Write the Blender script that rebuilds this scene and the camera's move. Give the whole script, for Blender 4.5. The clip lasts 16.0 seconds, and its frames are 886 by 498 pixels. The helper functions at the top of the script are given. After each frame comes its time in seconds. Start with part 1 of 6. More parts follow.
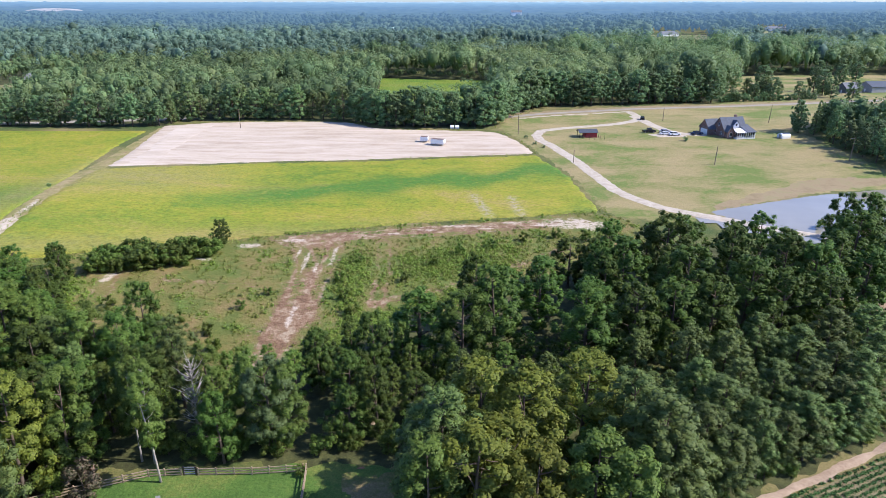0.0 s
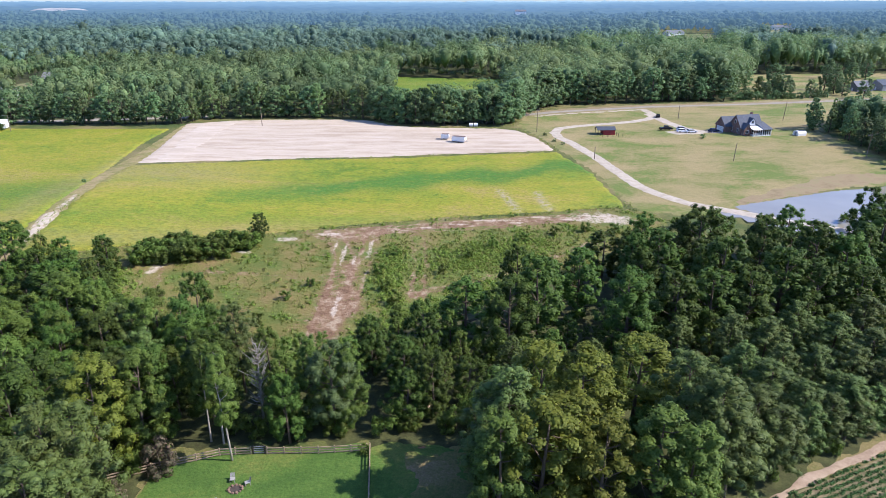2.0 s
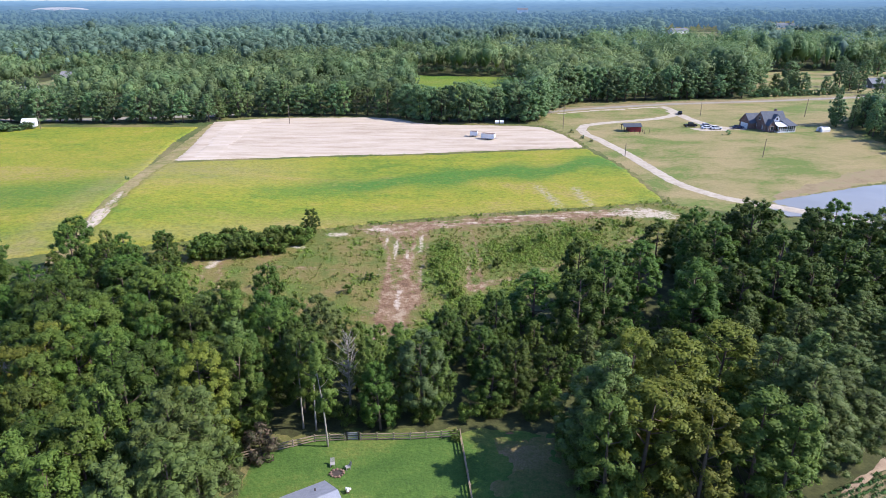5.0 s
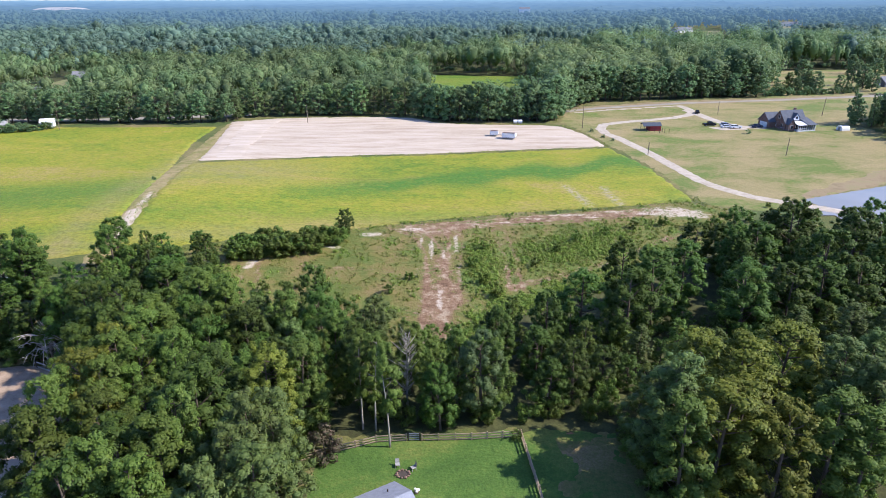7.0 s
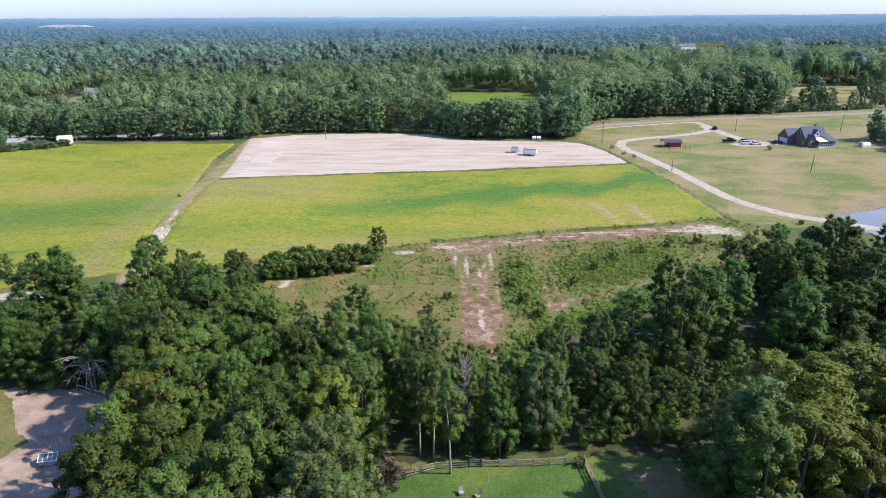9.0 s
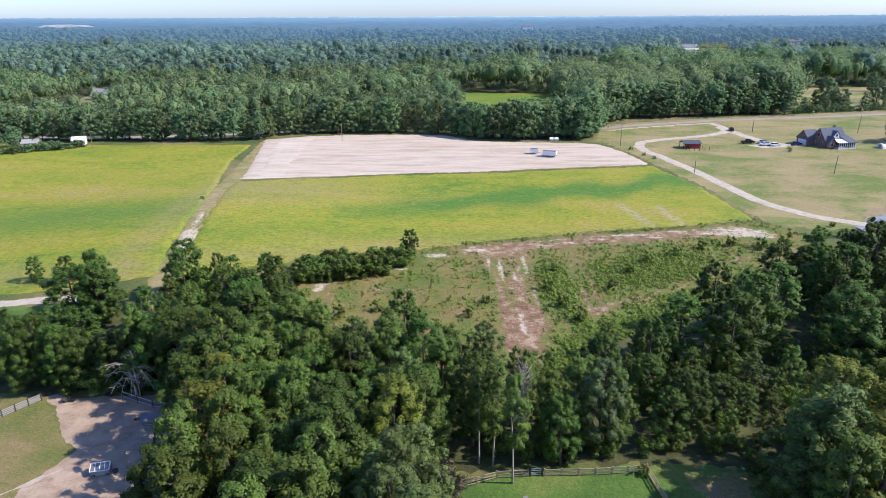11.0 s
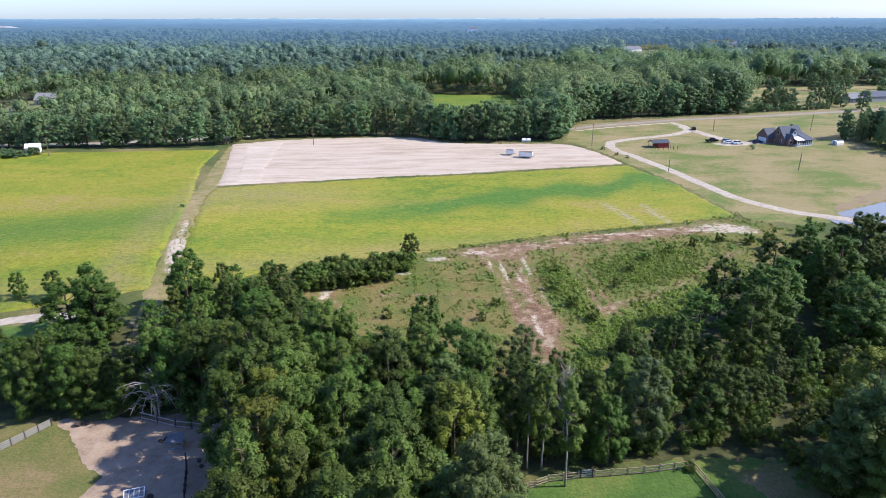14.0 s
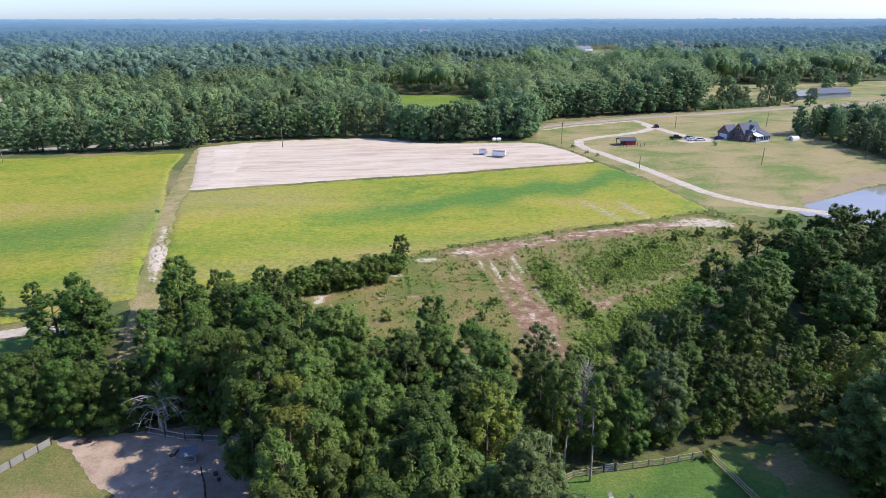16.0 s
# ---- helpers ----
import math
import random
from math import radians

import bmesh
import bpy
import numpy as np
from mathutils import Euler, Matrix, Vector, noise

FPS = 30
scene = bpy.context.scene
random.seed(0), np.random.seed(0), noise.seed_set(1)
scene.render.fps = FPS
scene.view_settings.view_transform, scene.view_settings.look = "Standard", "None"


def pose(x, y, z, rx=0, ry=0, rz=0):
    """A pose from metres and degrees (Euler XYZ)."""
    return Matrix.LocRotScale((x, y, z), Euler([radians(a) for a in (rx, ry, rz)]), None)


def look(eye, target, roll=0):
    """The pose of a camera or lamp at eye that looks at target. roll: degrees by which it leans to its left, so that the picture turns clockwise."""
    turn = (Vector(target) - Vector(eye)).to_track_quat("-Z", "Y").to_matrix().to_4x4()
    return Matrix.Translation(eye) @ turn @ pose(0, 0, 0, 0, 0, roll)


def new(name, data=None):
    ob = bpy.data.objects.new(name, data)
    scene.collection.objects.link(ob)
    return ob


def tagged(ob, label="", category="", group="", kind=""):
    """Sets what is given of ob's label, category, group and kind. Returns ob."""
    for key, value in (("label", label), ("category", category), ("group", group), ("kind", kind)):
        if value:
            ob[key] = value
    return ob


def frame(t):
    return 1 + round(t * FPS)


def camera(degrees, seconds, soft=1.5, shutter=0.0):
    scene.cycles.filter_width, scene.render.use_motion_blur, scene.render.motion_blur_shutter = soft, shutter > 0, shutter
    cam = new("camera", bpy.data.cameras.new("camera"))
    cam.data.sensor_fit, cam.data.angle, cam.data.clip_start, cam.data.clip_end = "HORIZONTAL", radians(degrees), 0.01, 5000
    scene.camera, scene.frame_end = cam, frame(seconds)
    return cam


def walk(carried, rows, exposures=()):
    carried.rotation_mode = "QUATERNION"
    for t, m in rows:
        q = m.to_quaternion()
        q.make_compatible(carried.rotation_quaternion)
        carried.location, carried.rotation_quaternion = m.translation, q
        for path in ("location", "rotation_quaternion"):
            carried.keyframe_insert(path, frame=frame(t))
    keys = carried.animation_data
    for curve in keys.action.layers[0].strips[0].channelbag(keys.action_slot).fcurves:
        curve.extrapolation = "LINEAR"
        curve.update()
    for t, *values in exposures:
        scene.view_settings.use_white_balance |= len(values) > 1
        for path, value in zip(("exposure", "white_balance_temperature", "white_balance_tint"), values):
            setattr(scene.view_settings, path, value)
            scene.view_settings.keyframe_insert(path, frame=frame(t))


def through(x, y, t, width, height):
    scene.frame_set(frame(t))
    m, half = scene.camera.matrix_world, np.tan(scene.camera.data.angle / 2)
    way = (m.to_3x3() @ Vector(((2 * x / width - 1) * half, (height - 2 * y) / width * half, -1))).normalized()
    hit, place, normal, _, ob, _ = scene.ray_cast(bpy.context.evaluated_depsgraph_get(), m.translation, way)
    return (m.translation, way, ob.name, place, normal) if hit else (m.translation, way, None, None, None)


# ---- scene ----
cam = camera(68.6, 16.0, soft=0.8)
METRES, EYE, TILT, LEAN, TURN = 70.0, 58.0, -20.8, 0.0, 0.0
ROWS = [
    (0.0, 0.0, 0.0, 0.0, 0.0, 0.0, -0.0),
    (0.5, -0.0261, -0.013, -0.0054, 0.02, -0.0, 0.0),
    (1.0, -0.054, -0.0273, -0.0108, 0.06, -0.03, 0.02),
    (1.5, -0.0822, -0.0409, -0.0162, 0.09, -0.04, 0.01),
    (2.0, -0.111, -0.0539, -0.0211, 0.11, -0.05, 0.01),
    (2.5, -0.1403, -0.0653, -0.0254, 0.12, -0.06, 0.01),
    (3.0, -0.1701, -0.0748, -0.029, 0.11, -0.09, 0.03),
    (3.5, -0.2001, -0.0824, -0.0321, 0.07, -0.1, 0.07),
    (4.0, -0.2304, -0.0877, -0.0344, 0.02, -0.12, 0.11),
    (6.5, -0.3857, -0.0922, -0.0349, -0.17, -0.21, 0.32),
    (7.0, -0.4166, -0.0881, -0.0333, -0.17, -0.22, 0.33),
    (7.5, -0.4465, -0.0825, -0.0308, -0.16, -0.02, 0.37),
    (8.0, -0.4766, -0.0759, -0.0279, -0.18, 0.65, 0.36),
    (8.5, -0.5064, -0.0683, -0.0251, -0.2, 1.11, 0.37),
    (9.0, -0.5362, -0.0606, -0.0218, -0.2, 1.12, 0.39),
    (11.5, -0.6879, -0.0315, -0.0098, -0.61, 1.17, 0.41),
    (12.0, -0.7186, -0.0272, -0.0082, -1.02, 1.2, 0.53),
    (12.5, -0.7496, -0.0229, -0.0066, -1.88, 1.23, 0.82),
    (13.0, -0.781, -0.0188, -0.005, -3.07, 1.22, 1.24),
    (13.5, -0.8124, -0.0144, -0.0031, -4.11, 1.22, 1.61),
    (14.0, -0.8441, -0.0097, -0.0014, -5.14, 1.2, 2.01),
    (14.5, -0.8757, -0.0045, 0.0003, -6.19, 1.18, 2.39),
    (15.0, -0.9069, 0.001, 0.002, -7.24, 1.15, 2.77),
    (15.5, -0.9379, 0.0066, 0.0038, -8.22, 1.08, 3.14),
    (16.0, -0.9687, 0.0122, 0.0054, -9.22, 1.03, 3.52),
]
EXPOSURE = 0.78
EARLY = 0.88
walk(cam, [(t, pose(0, 0, EYE, TILT, LEAN, TURN) @ pose(METRES * x, METRES * y, METRES * z, 90 + pitch, roll, yaw)) for t, x, y, z, yaw, pitch, roll in ROWS],
     exposures=[(0.0, EARLY, 6250, 15), (7.5, EARLY, 6250, 15), (9.0, EXPOSURE, 6250, 15), (16.0, EXPOSURE, 6250, 15)])

# ---- sky and sun: a hazy late-summer afternoon, the sun to the east of the fields ----
SUN_AZ, SUN_EL = radians(-5), radians(42)      # from +x towards +y
world = bpy.data.worlds.new("sky")
scene.world = world
world.use_nodes = True
wn = world.node_tree.nodes
sky = wn.new("ShaderNodeTexSky")
sky.sky_type = "NISHITA"
sky.sun_disc = False
sky.sun_elevation = SUN_EL
sky.sun_rotation = radians(90) - SUN_AZ
sky.air_density, sky.dust_density, sky.ozone_density = 1.0, 0.6, 1.5
wn["Background"].inputs[1].default_value = 0.128
haze = wn.new("ShaderNodeMix")
haze.data_type, haze.blend_type = "RGBA", "MULTIPLY"
haze.inputs[0].default_value, haze.inputs[7].default_value = 1.0, (0.66, 0.81, 1.17, 1)
world.node_tree.links.new(sky.outputs[0], haze.inputs[6])
world.node_tree.links.new(haze.outputs[2], wn["Background"].inputs[0])
sun_data = bpy.data.lights.new("sun", "SUN")
sun_data.energy, sun_data.angle, sun_data.color = 3.9, radians(0.6), (1.0, 0.95, 0.87)
sun = new("sun", sun_data)
sun.matrix_world = look((300 * math.cos(SUN_AZ) * math.cos(SUN_EL), 300 * math.sin(SUN_AZ) * math.cos(SUN_EL), 300 * math.sin(SUN_EL)), (0, 0, 0))


# ---- materials ----
class Nodes:
    """A small builder for one node material."""

    def __init__(self, name, rough=0.9):
        self.mat = bpy.data.materials.new(name)
        self.mat.use_nodes = True
        self.tree = self.mat.node_tree
        self.bsdf = self.tree.nodes["Principled BSDF"]
        self.bsdf.inputs["Roughness"].default_value = rough
        self.bsdf.inputs["Specular IOR Level"].default_value = 0.25
        self.out = self.tree.nodes["Material Output"]
        self.geo = self.add("ShaderNodeNewGeometry")

    def add(self, kind):
        return self.tree.nodes.new(kind)

    def link(self, a, b):
        self.tree.links.new(a, b)

    def place(self, scale=(1, 1, 1), turn=0.0):
        m = self.add("ShaderNodeMapping")
        m.inputs["Scale"].default_value = scale
        m.inputs["Rotation"].default_value = (0, 0, radians(turn))
        self.link(self.geo.outputs["Position"], m.inputs["Vector"])
        return m.outputs[0]

    def noise(self, scale, detail=4.0, at=None, rough=0.55, distort=0.0):
        n = self.add("ShaderNodeTexNoise")
        n.inputs["Scale"].default_value, n.inputs["Detail"].default_value = scale, detail
        n.inputs["Roughness"].default_value, n.inputs["Distortion"].default_value = rough, distort
        self.link(at if at else self.geo.outputs["Position"], n.inputs["Vector"])
        return n.outputs["Fac"]

    def ramp(self, fac, stops):
        n = self.add("ShaderNodeValToRGB")
        els = n.color_ramp.elements
        while len(els) < len(stops):
            els.new(0.5)
        for e, (p, c) in zip(els, stops):
            e.position, e.color = p, (*c, 1) if len(c) == 3 else c
        self.link(fac, n.inputs[0])
        return n.outputs[0]

    def level(self, fac, lo, hi):
        n = self.add("ShaderNodeMapRange")
        n.inputs[1].default_value, n.inputs[2].default_value = lo, hi
        self.link(fac, n.inputs[0])
        return n.outputs[0]

    def mix(self, fac, a, b, blend="MIX"):
        n = self.add("ShaderNodeMix")
        n.data_type, n.blend_type = "RGBA", blend
        for value, slot in ((fac, n.inputs[0]), (a, n.inputs[6]), (b, n.inputs[7])):
            if isinstance(value, (int, float)):
                slot.default_value = value
            elif isinstance(value, tuple):
                slot.default_value = (*value, 1)
            else:
                self.link(value, slot)
        return n.outputs[2]

    def calc(self, op, a, b):
        n = self.add("ShaderNodeMath")
        n.operation = op
        for v, s in ((a, n.inputs[0]), (b, n.inputs[1])):
            if isinstance(v, (int, float)):
                s.default_value = v
            else:
                self.link(v, s)
        return n.outputs[0]

    def attr(self, name):
        n = self.add("ShaderNodeAttribute")
        n.attribute_name = name
        return n.outputs["Fac"]

    def done(self, colour, bump=None, height=0.1, strength=0.6):
        self.link(colour, self.bsdf.inputs["Base Color"])
        if bump is not None:
            b = self.add("ShaderNodeBump")
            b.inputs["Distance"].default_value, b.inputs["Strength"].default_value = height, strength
            self.link(bump, b.inputs["Height"])
            self.link(b.outputs[0], self.bsdf.inputs["Normal"])
        return self.mat


def plain(name, colour, rough=0.6, metal=0.0, vary=0.12, scale=3.0):
    """Paint, metal or wood with a faint wear at two scales."""
    n = Nodes(name, rough)
    n.bsdf.inputs["Metallic"].default_value = metal
    lo, hi = [tuple(c * k for c in colour) for k in (1 - vary, 1 + vary)]
    f = n.calc("ADD", n.calc("MULTIPLY", n.noise(scale, 3), 0.6), n.calc("MULTIPLY", n.noise(scale * 7, 4), 0.4))
    return n.done(n.ramp(f, [(0.3, lo), (0.7, hi)]), n.noise(scale * 9, 3), 0.01, 0.3)


def foliage(name, dark, mid, light, through=0.42, wide=0.05, grain=0.45, patches=0.05, tinted=False):
    """Leaves: each leaf its own tint, each tree its own shade, a little light shining through."""
    n = Nodes(name, 0.6)
    info = n.add("ShaderNodeObjectInfo")
    f = n.calc("ADD", n.calc("ADD", 0.15 if tinted else 0.0, n.calc("MULTIPLY", n.geo.outputs["Random Per Island"], 0.2 if tinted else 0.5)), n.calc("ADD", n.calc("MULTIPLY", n.noise(grain, 3), 0.4), n.calc("MULTIPLY", n.noise(patches, 3), 0.25)))
    colour = n.ramp(f, [(0.22, dark), (0.55, mid), (0.9, light)])
    hsv = n.add("ShaderNodeHueSaturation")
    n.link(colour, hsv.inputs["Color"])
    n.link(n.calc("ADD", 0.5 - wide * 0.35, n.calc("MULTIPLY", n.attr("hue") if tinted else info.outputs["Random"], wide * 0.7)), hsv.inputs["Hue"])
    each = n.attr("tint") if tinted else info.outputs["Random"]
    n.link(n.calc("ADD", 0.62 if tinted else 0.68, n.calc("MULTIPLY", each, 0.72 if tinted else 0.56)), hsv.inputs["Value"])
    n.link(hsv.outputs[0], n.bsdf.inputs["Base Color"])
    tr = n.add("ShaderNodeBsdfTranslucent")
    n.link(hsv.outputs[0], tr.inputs["Color"])
    mx = n.add("ShaderNodeMixShader")
    mx.inputs[0].default_value = through
    n.link(n.bsdf.outputs[0], mx.inputs[1])
    n.link(tr.outputs[0], mx.inputs[2])
    n.link(mx.outputs[0], n.out.inputs["Surface"])
    return n.mat


def grass(name, dry, mid, lush, scale=0.06, turn=0.0, stretch=1.0, fine=1.6, cuts=(0.40, 0.53, 0.64)):
    n = Nodes(name, 0.95)
    at = n.place((1.0, stretch, 1.0), turn)
    big = n.noise(scale, 5, at, 0.6, 0.4)
    small = n.noise(fine, 5, at, 0.65)
    f = n.calc("ADD", n.calc("MULTIPLY", big, 0.75), n.calc("MULTIPLY", small, 0.3))
    c = n.ramp(f, list(zip(cuts, (dry, mid, lush))))
    c = n.mix(n.level(n.noise(5.0, 3), 0.35, 0.75), c, n.mix(0.45, c, (0.02, 0.028, 0.008)))
    return n.done(c, n.noise(2.2, 6), 0.25, 0.7)


def soil(name, dark, mid, light, turn=0.0, stretch=1.0, scale=0.25, bump=0.12):
    n = Nodes(name, 0.95)
    at = n.place((1.0, stretch, 1.0), turn)
    f = n.calc("ADD", n.calc("MULTIPLY", n.noise(scale, 6, at, 0.62, 0.3), 0.7), n.calc("MULTIPLY", n.noise(scale * 9, 5, at, 0.6), 0.3))
    return n.done(n.ramp(f, [(0.34, dark), (0.5, mid), (0.66, light)]), n.noise(3.0, 6, at), bump, 0.6)


MEADOW = grass("meadow_grass", (0.25, 0.20, 0.085), (0.15, 0.15, 0.045), (0.07, 0.105, 0.026), 0.05)
DRY_LAWN = grass("dry_lawn", (0.345, 0.27, 0.125), (0.265, 0.232, 0.088), (0.15, 0.195, 0.042), 0.045, 8, 1.5, 0.7, (0.43, 0.53, 0.61))
YARD = grass("mown_yard", (0.17, 0.20, 0.045), (0.088, 0.162, 0.028), (0.06, 0.125, 0.022), 0.10)
WORN_YARD = grass("worn_yard", (0.29, 0.205, 0.10), (0.175, 0.165, 0.05), (0.09, 0.14, 0.03), 0.07)
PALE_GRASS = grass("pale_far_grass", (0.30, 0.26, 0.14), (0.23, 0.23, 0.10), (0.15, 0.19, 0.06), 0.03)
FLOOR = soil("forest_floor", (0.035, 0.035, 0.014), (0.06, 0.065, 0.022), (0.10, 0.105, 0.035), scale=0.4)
SAND = soil("pale_sand", (0.36, 0.275, 0.19), (0.48, 0.39, 0.29), (0.56, 0.47, 0.37), -6, 6.0, 0.05, 0.10)
PADDOCK_PALE = soil("pale_graded_sand", (0.41, 0.33, 0.24), (0.505, 0.415, 0.315), (0.58, 0.495, 0.395), 84, 5.0, 0.05, 0.10)
PADDOCK = soil("paddock_sand", (0.22, 0.155, 0.105), (0.35, 0.255, 0.175), (0.44, 0.335, 0.24), scale=0.35)
RED_SOIL = soil("red_soil", (0.15, 0.07, 0.035), (0.25, 0.12, 0.06), (0.33, 0.18, 0.10), scale=0.6)
GRAVEL = soil("pale_gravel", (0.33, 0.272, 0.20), (0.43, 0.365, 0.28), (0.51, 0.44, 0.345), scale=0.5)
ASPHALT = soil("worn_asphalt", (0.23, 0.205, 0.165), (0.285, 0.255, 0.205), (0.335, 0.305, 0.25), scale=0.2, bump=0.02)
CROP_SOIL = soil("crop_soil", (0.12, 0.11, 0.05), (0.20, 0.165, 0.085), (0.30, 0.24, 0.14), scale=0.5)
BANK = soil("bare_bank", (0.20, 0.15, 0.075), (0.265, 0.20, 0.11), (0.23, 0.205, 0.09), 0, 1.0, 0.2)


def crop_material(name, turn):
    """Soybeans turning yellow: pale and lush stretches, faint drilled rows."""
    n = Nodes(name, 0.85)
    at = n.place((1.0, 2.6, 1.0), turn)
    big = n.noise(0.018, 5, at, 0.6, 0.6)
    mid = n.noise(0.16, 8, n.place((1.0, 1.5, 1.0), turn), 0.72)
    fine = n.noise(0.55, 8, n.place((1.0, 1.7, 1.0), turn), 0.75)
    f = n.calc("ADD", n.calc("MULTIPLY", big, 0.42), n.calc("ADD", n.calc("MULTIPLY", mid, 0.3), n.calc("MULTIPLY", fine, 0.3)))
    c = n.ramp(f, [(0.41, (0.36, 0.28, 0.075)), (0.475, (0.315, 0.292, 0.030)), (0.54, (0.24, 0.27, 0.022)), (0.61, (0.12, 0.205, 0.018))])
    lush = n.calc("MULTIPLY", n.attr("lush"), n.level(fine, 0.22, 0.5))
    c = n.mix(lush, c, (0.075, 0.185, 0.022))
    c = n.mix(n.calc("MULTIPLY", n.attr("pale"), n.level(mid, 0.25, 0.7)), c, (0.33, 0.255, 0.105))
    c = n.mix(n.calc("MULTIPLY", n.attr("bare"), n.level(n.noise(0.9, 4), 0.42, 0.55)), c, (0.42, 0.35, 0.24))
    c = n.mix(n.level(n.noise(0.9, 8, n.place((1.0, 1.4, 1.0), turn), 0.8), 0.44, 0.62), c, n.mix(0.5, c, (0.05, 0.07, 0.008)))
    return n.done(c, n.noise(1.6, 6, at), 0.3, 0.9)


CROP = crop_material("yellowing_soybeans", 4)


def scrub_material(name, dry, mid, lush):
    """Cleared ground: weeds over reddish soil, laid bare along the wheel ruts."""
    n = Nodes(name, 0.95)
    weeds = n.ramp(n.noise(0.16, 6, None, 0.65), [(0.36, dry), (0.48, mid), (0.60, lush)])
    grain = n.noise(1.3, 6, None, 0.7)
    dirt = n.ramp(n.noise(0.5, 6, None, 0.65), [(0.34, (0.15, 0.085, 0.046)), (0.5, (0.255, 0.152, 0.087)), (0.64, (0.42, 0.32, 0.21))])
    d = n.level(n.calc("ADD", n.attr("dirt"), n.calc("ADD", n.calc("MULTIPLY", n.calc("SUBTRACT", grain, 0.5), 1.6), n.calc("MULTIPLY", n.calc("SUBTRACT", n.noise(0.22, 4), 0.5), 1.3))), 0.35, 0.7)
    weeds = n.mix(n.calc("MULTIPLY", n.attr("green"), n.level(n.noise(0.6, 4), 0.3, 0.6)), weeds, (0.10, 0.19, 0.030))
    c = n.mix(d, weeds, dirt)
    s = n.level(n.calc("ADD", n.attr("sand"), n.calc("ADD", n.calc("MULTIPLY", n.calc("SUBTRACT", grain, 0.5), 1.3), n.calc("MULTIPLY", n.calc("SUBTRACT", n.noise(0.35, 4), 0.5), 1.6))), 0.42, 0.75)
    c = n.mix(n.calc("MULTIPLY", s, n.level(n.noise(1.0, 5, None, 0.7), 0.36, 0.56)), c, (0.56, 0.46, 0.35))
    c = n.mix(n.level(n.noise(6.0, 3), 0.4, 0.8), c, n.mix(0.4, c, (0.03, 0.028, 0.012)))
    return n.done(c, n.noise(1.6, 7, None, 0.65), 0.4, 0.8)


CLEARED = scrub_material("cleared_ground", (0.23, 0.17, 0.065), (0.185, 0.165, 0.045), (0.12, 0.145, 0.03))
TRACK_GROUND = scrub_material("track_ground", (0.36, 0.28, 0.14), (0.29, 0.24, 0.095), (0.20, 0.20, 0.055))


def row_crop():
    """Young plants in rows over sandy soil."""
    n = Nodes("row_crop", 0.9)
    return n.done(n.ramp(n.noise(2.5, 5), [(0.3, (0.035, 0.085, 0.022)), (0.6, (0.07, 0.14, 0.035))]), n.noise(4, 4), 0.1, 0.6)


ROWCROP = row_crop()


def water_material():
    n = Nodes("pond_water", 0.06)
    n.bsdf.inputs["Specular IOR Level"].default_value = 0.5
    n.bsdf.inputs["IOR"].default_value = 1.33
    return n.done(n.ramp(n.noise(0.05, 3), [(0.3, (0.22, 0.205, 0.16)), (0.7, (0.28, 0.26, 0.205))]), n.noise(1.2, 3), 0.02, 0.08)


WATER = water_material()
LEAF_DARK = foliage("broad_leaves", (0.046, 0.081, 0.014), (0.081, 0.136, 0.022), (0.131, 0.196, 0.034))
LEAF_FRESH = foliage("fresh_leaves", (0.072, 0.113, 0.018), (0.125, 0.187, 0.033), (0.191, 0.255, 0.049))
LEAF_YELLOW = foliage("yellowing_leaves", (0.098, 0.123, 0.016), (0.179, 0.213, 0.029), (0.265, 0.287, 0.045))
LEAF_GREY = foliage("grey_green_leaves", (0.072, 0.109, 0.037), (0.119, 0.173, 0.058), (0.175, 0.237, 0.083))
LEAF_FADED = foliage("faded_blossom_leaves", (0.06, 0.075, 0.03), (0.14, 0.13, 0.065), (0.30, 0.20, 0.15), 0.2, 0.03)
NEEDLES = foliage("pine_needles", (0.065, 0.096, 0.023), (0.107, 0.157, 0.036), (0.163, 0.212, 0.053), 0.25)
WEEDS = foliage("weeds", (0.130, 0.159, 0.026), (0.189, 0.232, 0.039), (0.260, 0.275, 0.066), 0.25)
BRUSH = foliage("fresh_brush", (0.159, 0.266, 0.040), (0.237, 0.389, 0.061), (0.316, 0.460, 0.086), 0.4)
# leaves of the far field edges, with slight air haze painted into the colour
EDGE = foliage("hazed_edge_leaves", (0.097, 0.164, 0.072), (0.156, 0.250, 0.101), (0.234, 0.328, 0.135))
EDGE_PALE = foliage("pale_hazed_edge_leaves", (0.119, 0.183, 0.067), (0.183, 0.265, 0.092), (0.265, 0.349, 0.127))
# massed woods: the extra blue is a haze tint put into the leaf colour
WOODS = foliage("haze_tinted_woods_leaves", (0.100, 0.155, 0.067), (0.163, 0.239, 0.095), (0.246, 0.314, 0.118), 0.4, 0.09, 0.3, 0.012, True)
BARK = plain("bark", (0.12, 0.09, 0.065), 0.9, 0, 0.35, 2.0)
PALE_BARK = plain("pale_bark", (0.34, 0.30, 0.25), 0.9, 0, 0.25, 2.0)
DEAD_WOOD = plain("bleached_wood", (0.33, 0.30, 0.255), 0.9, 0, 0.25, 2.0)



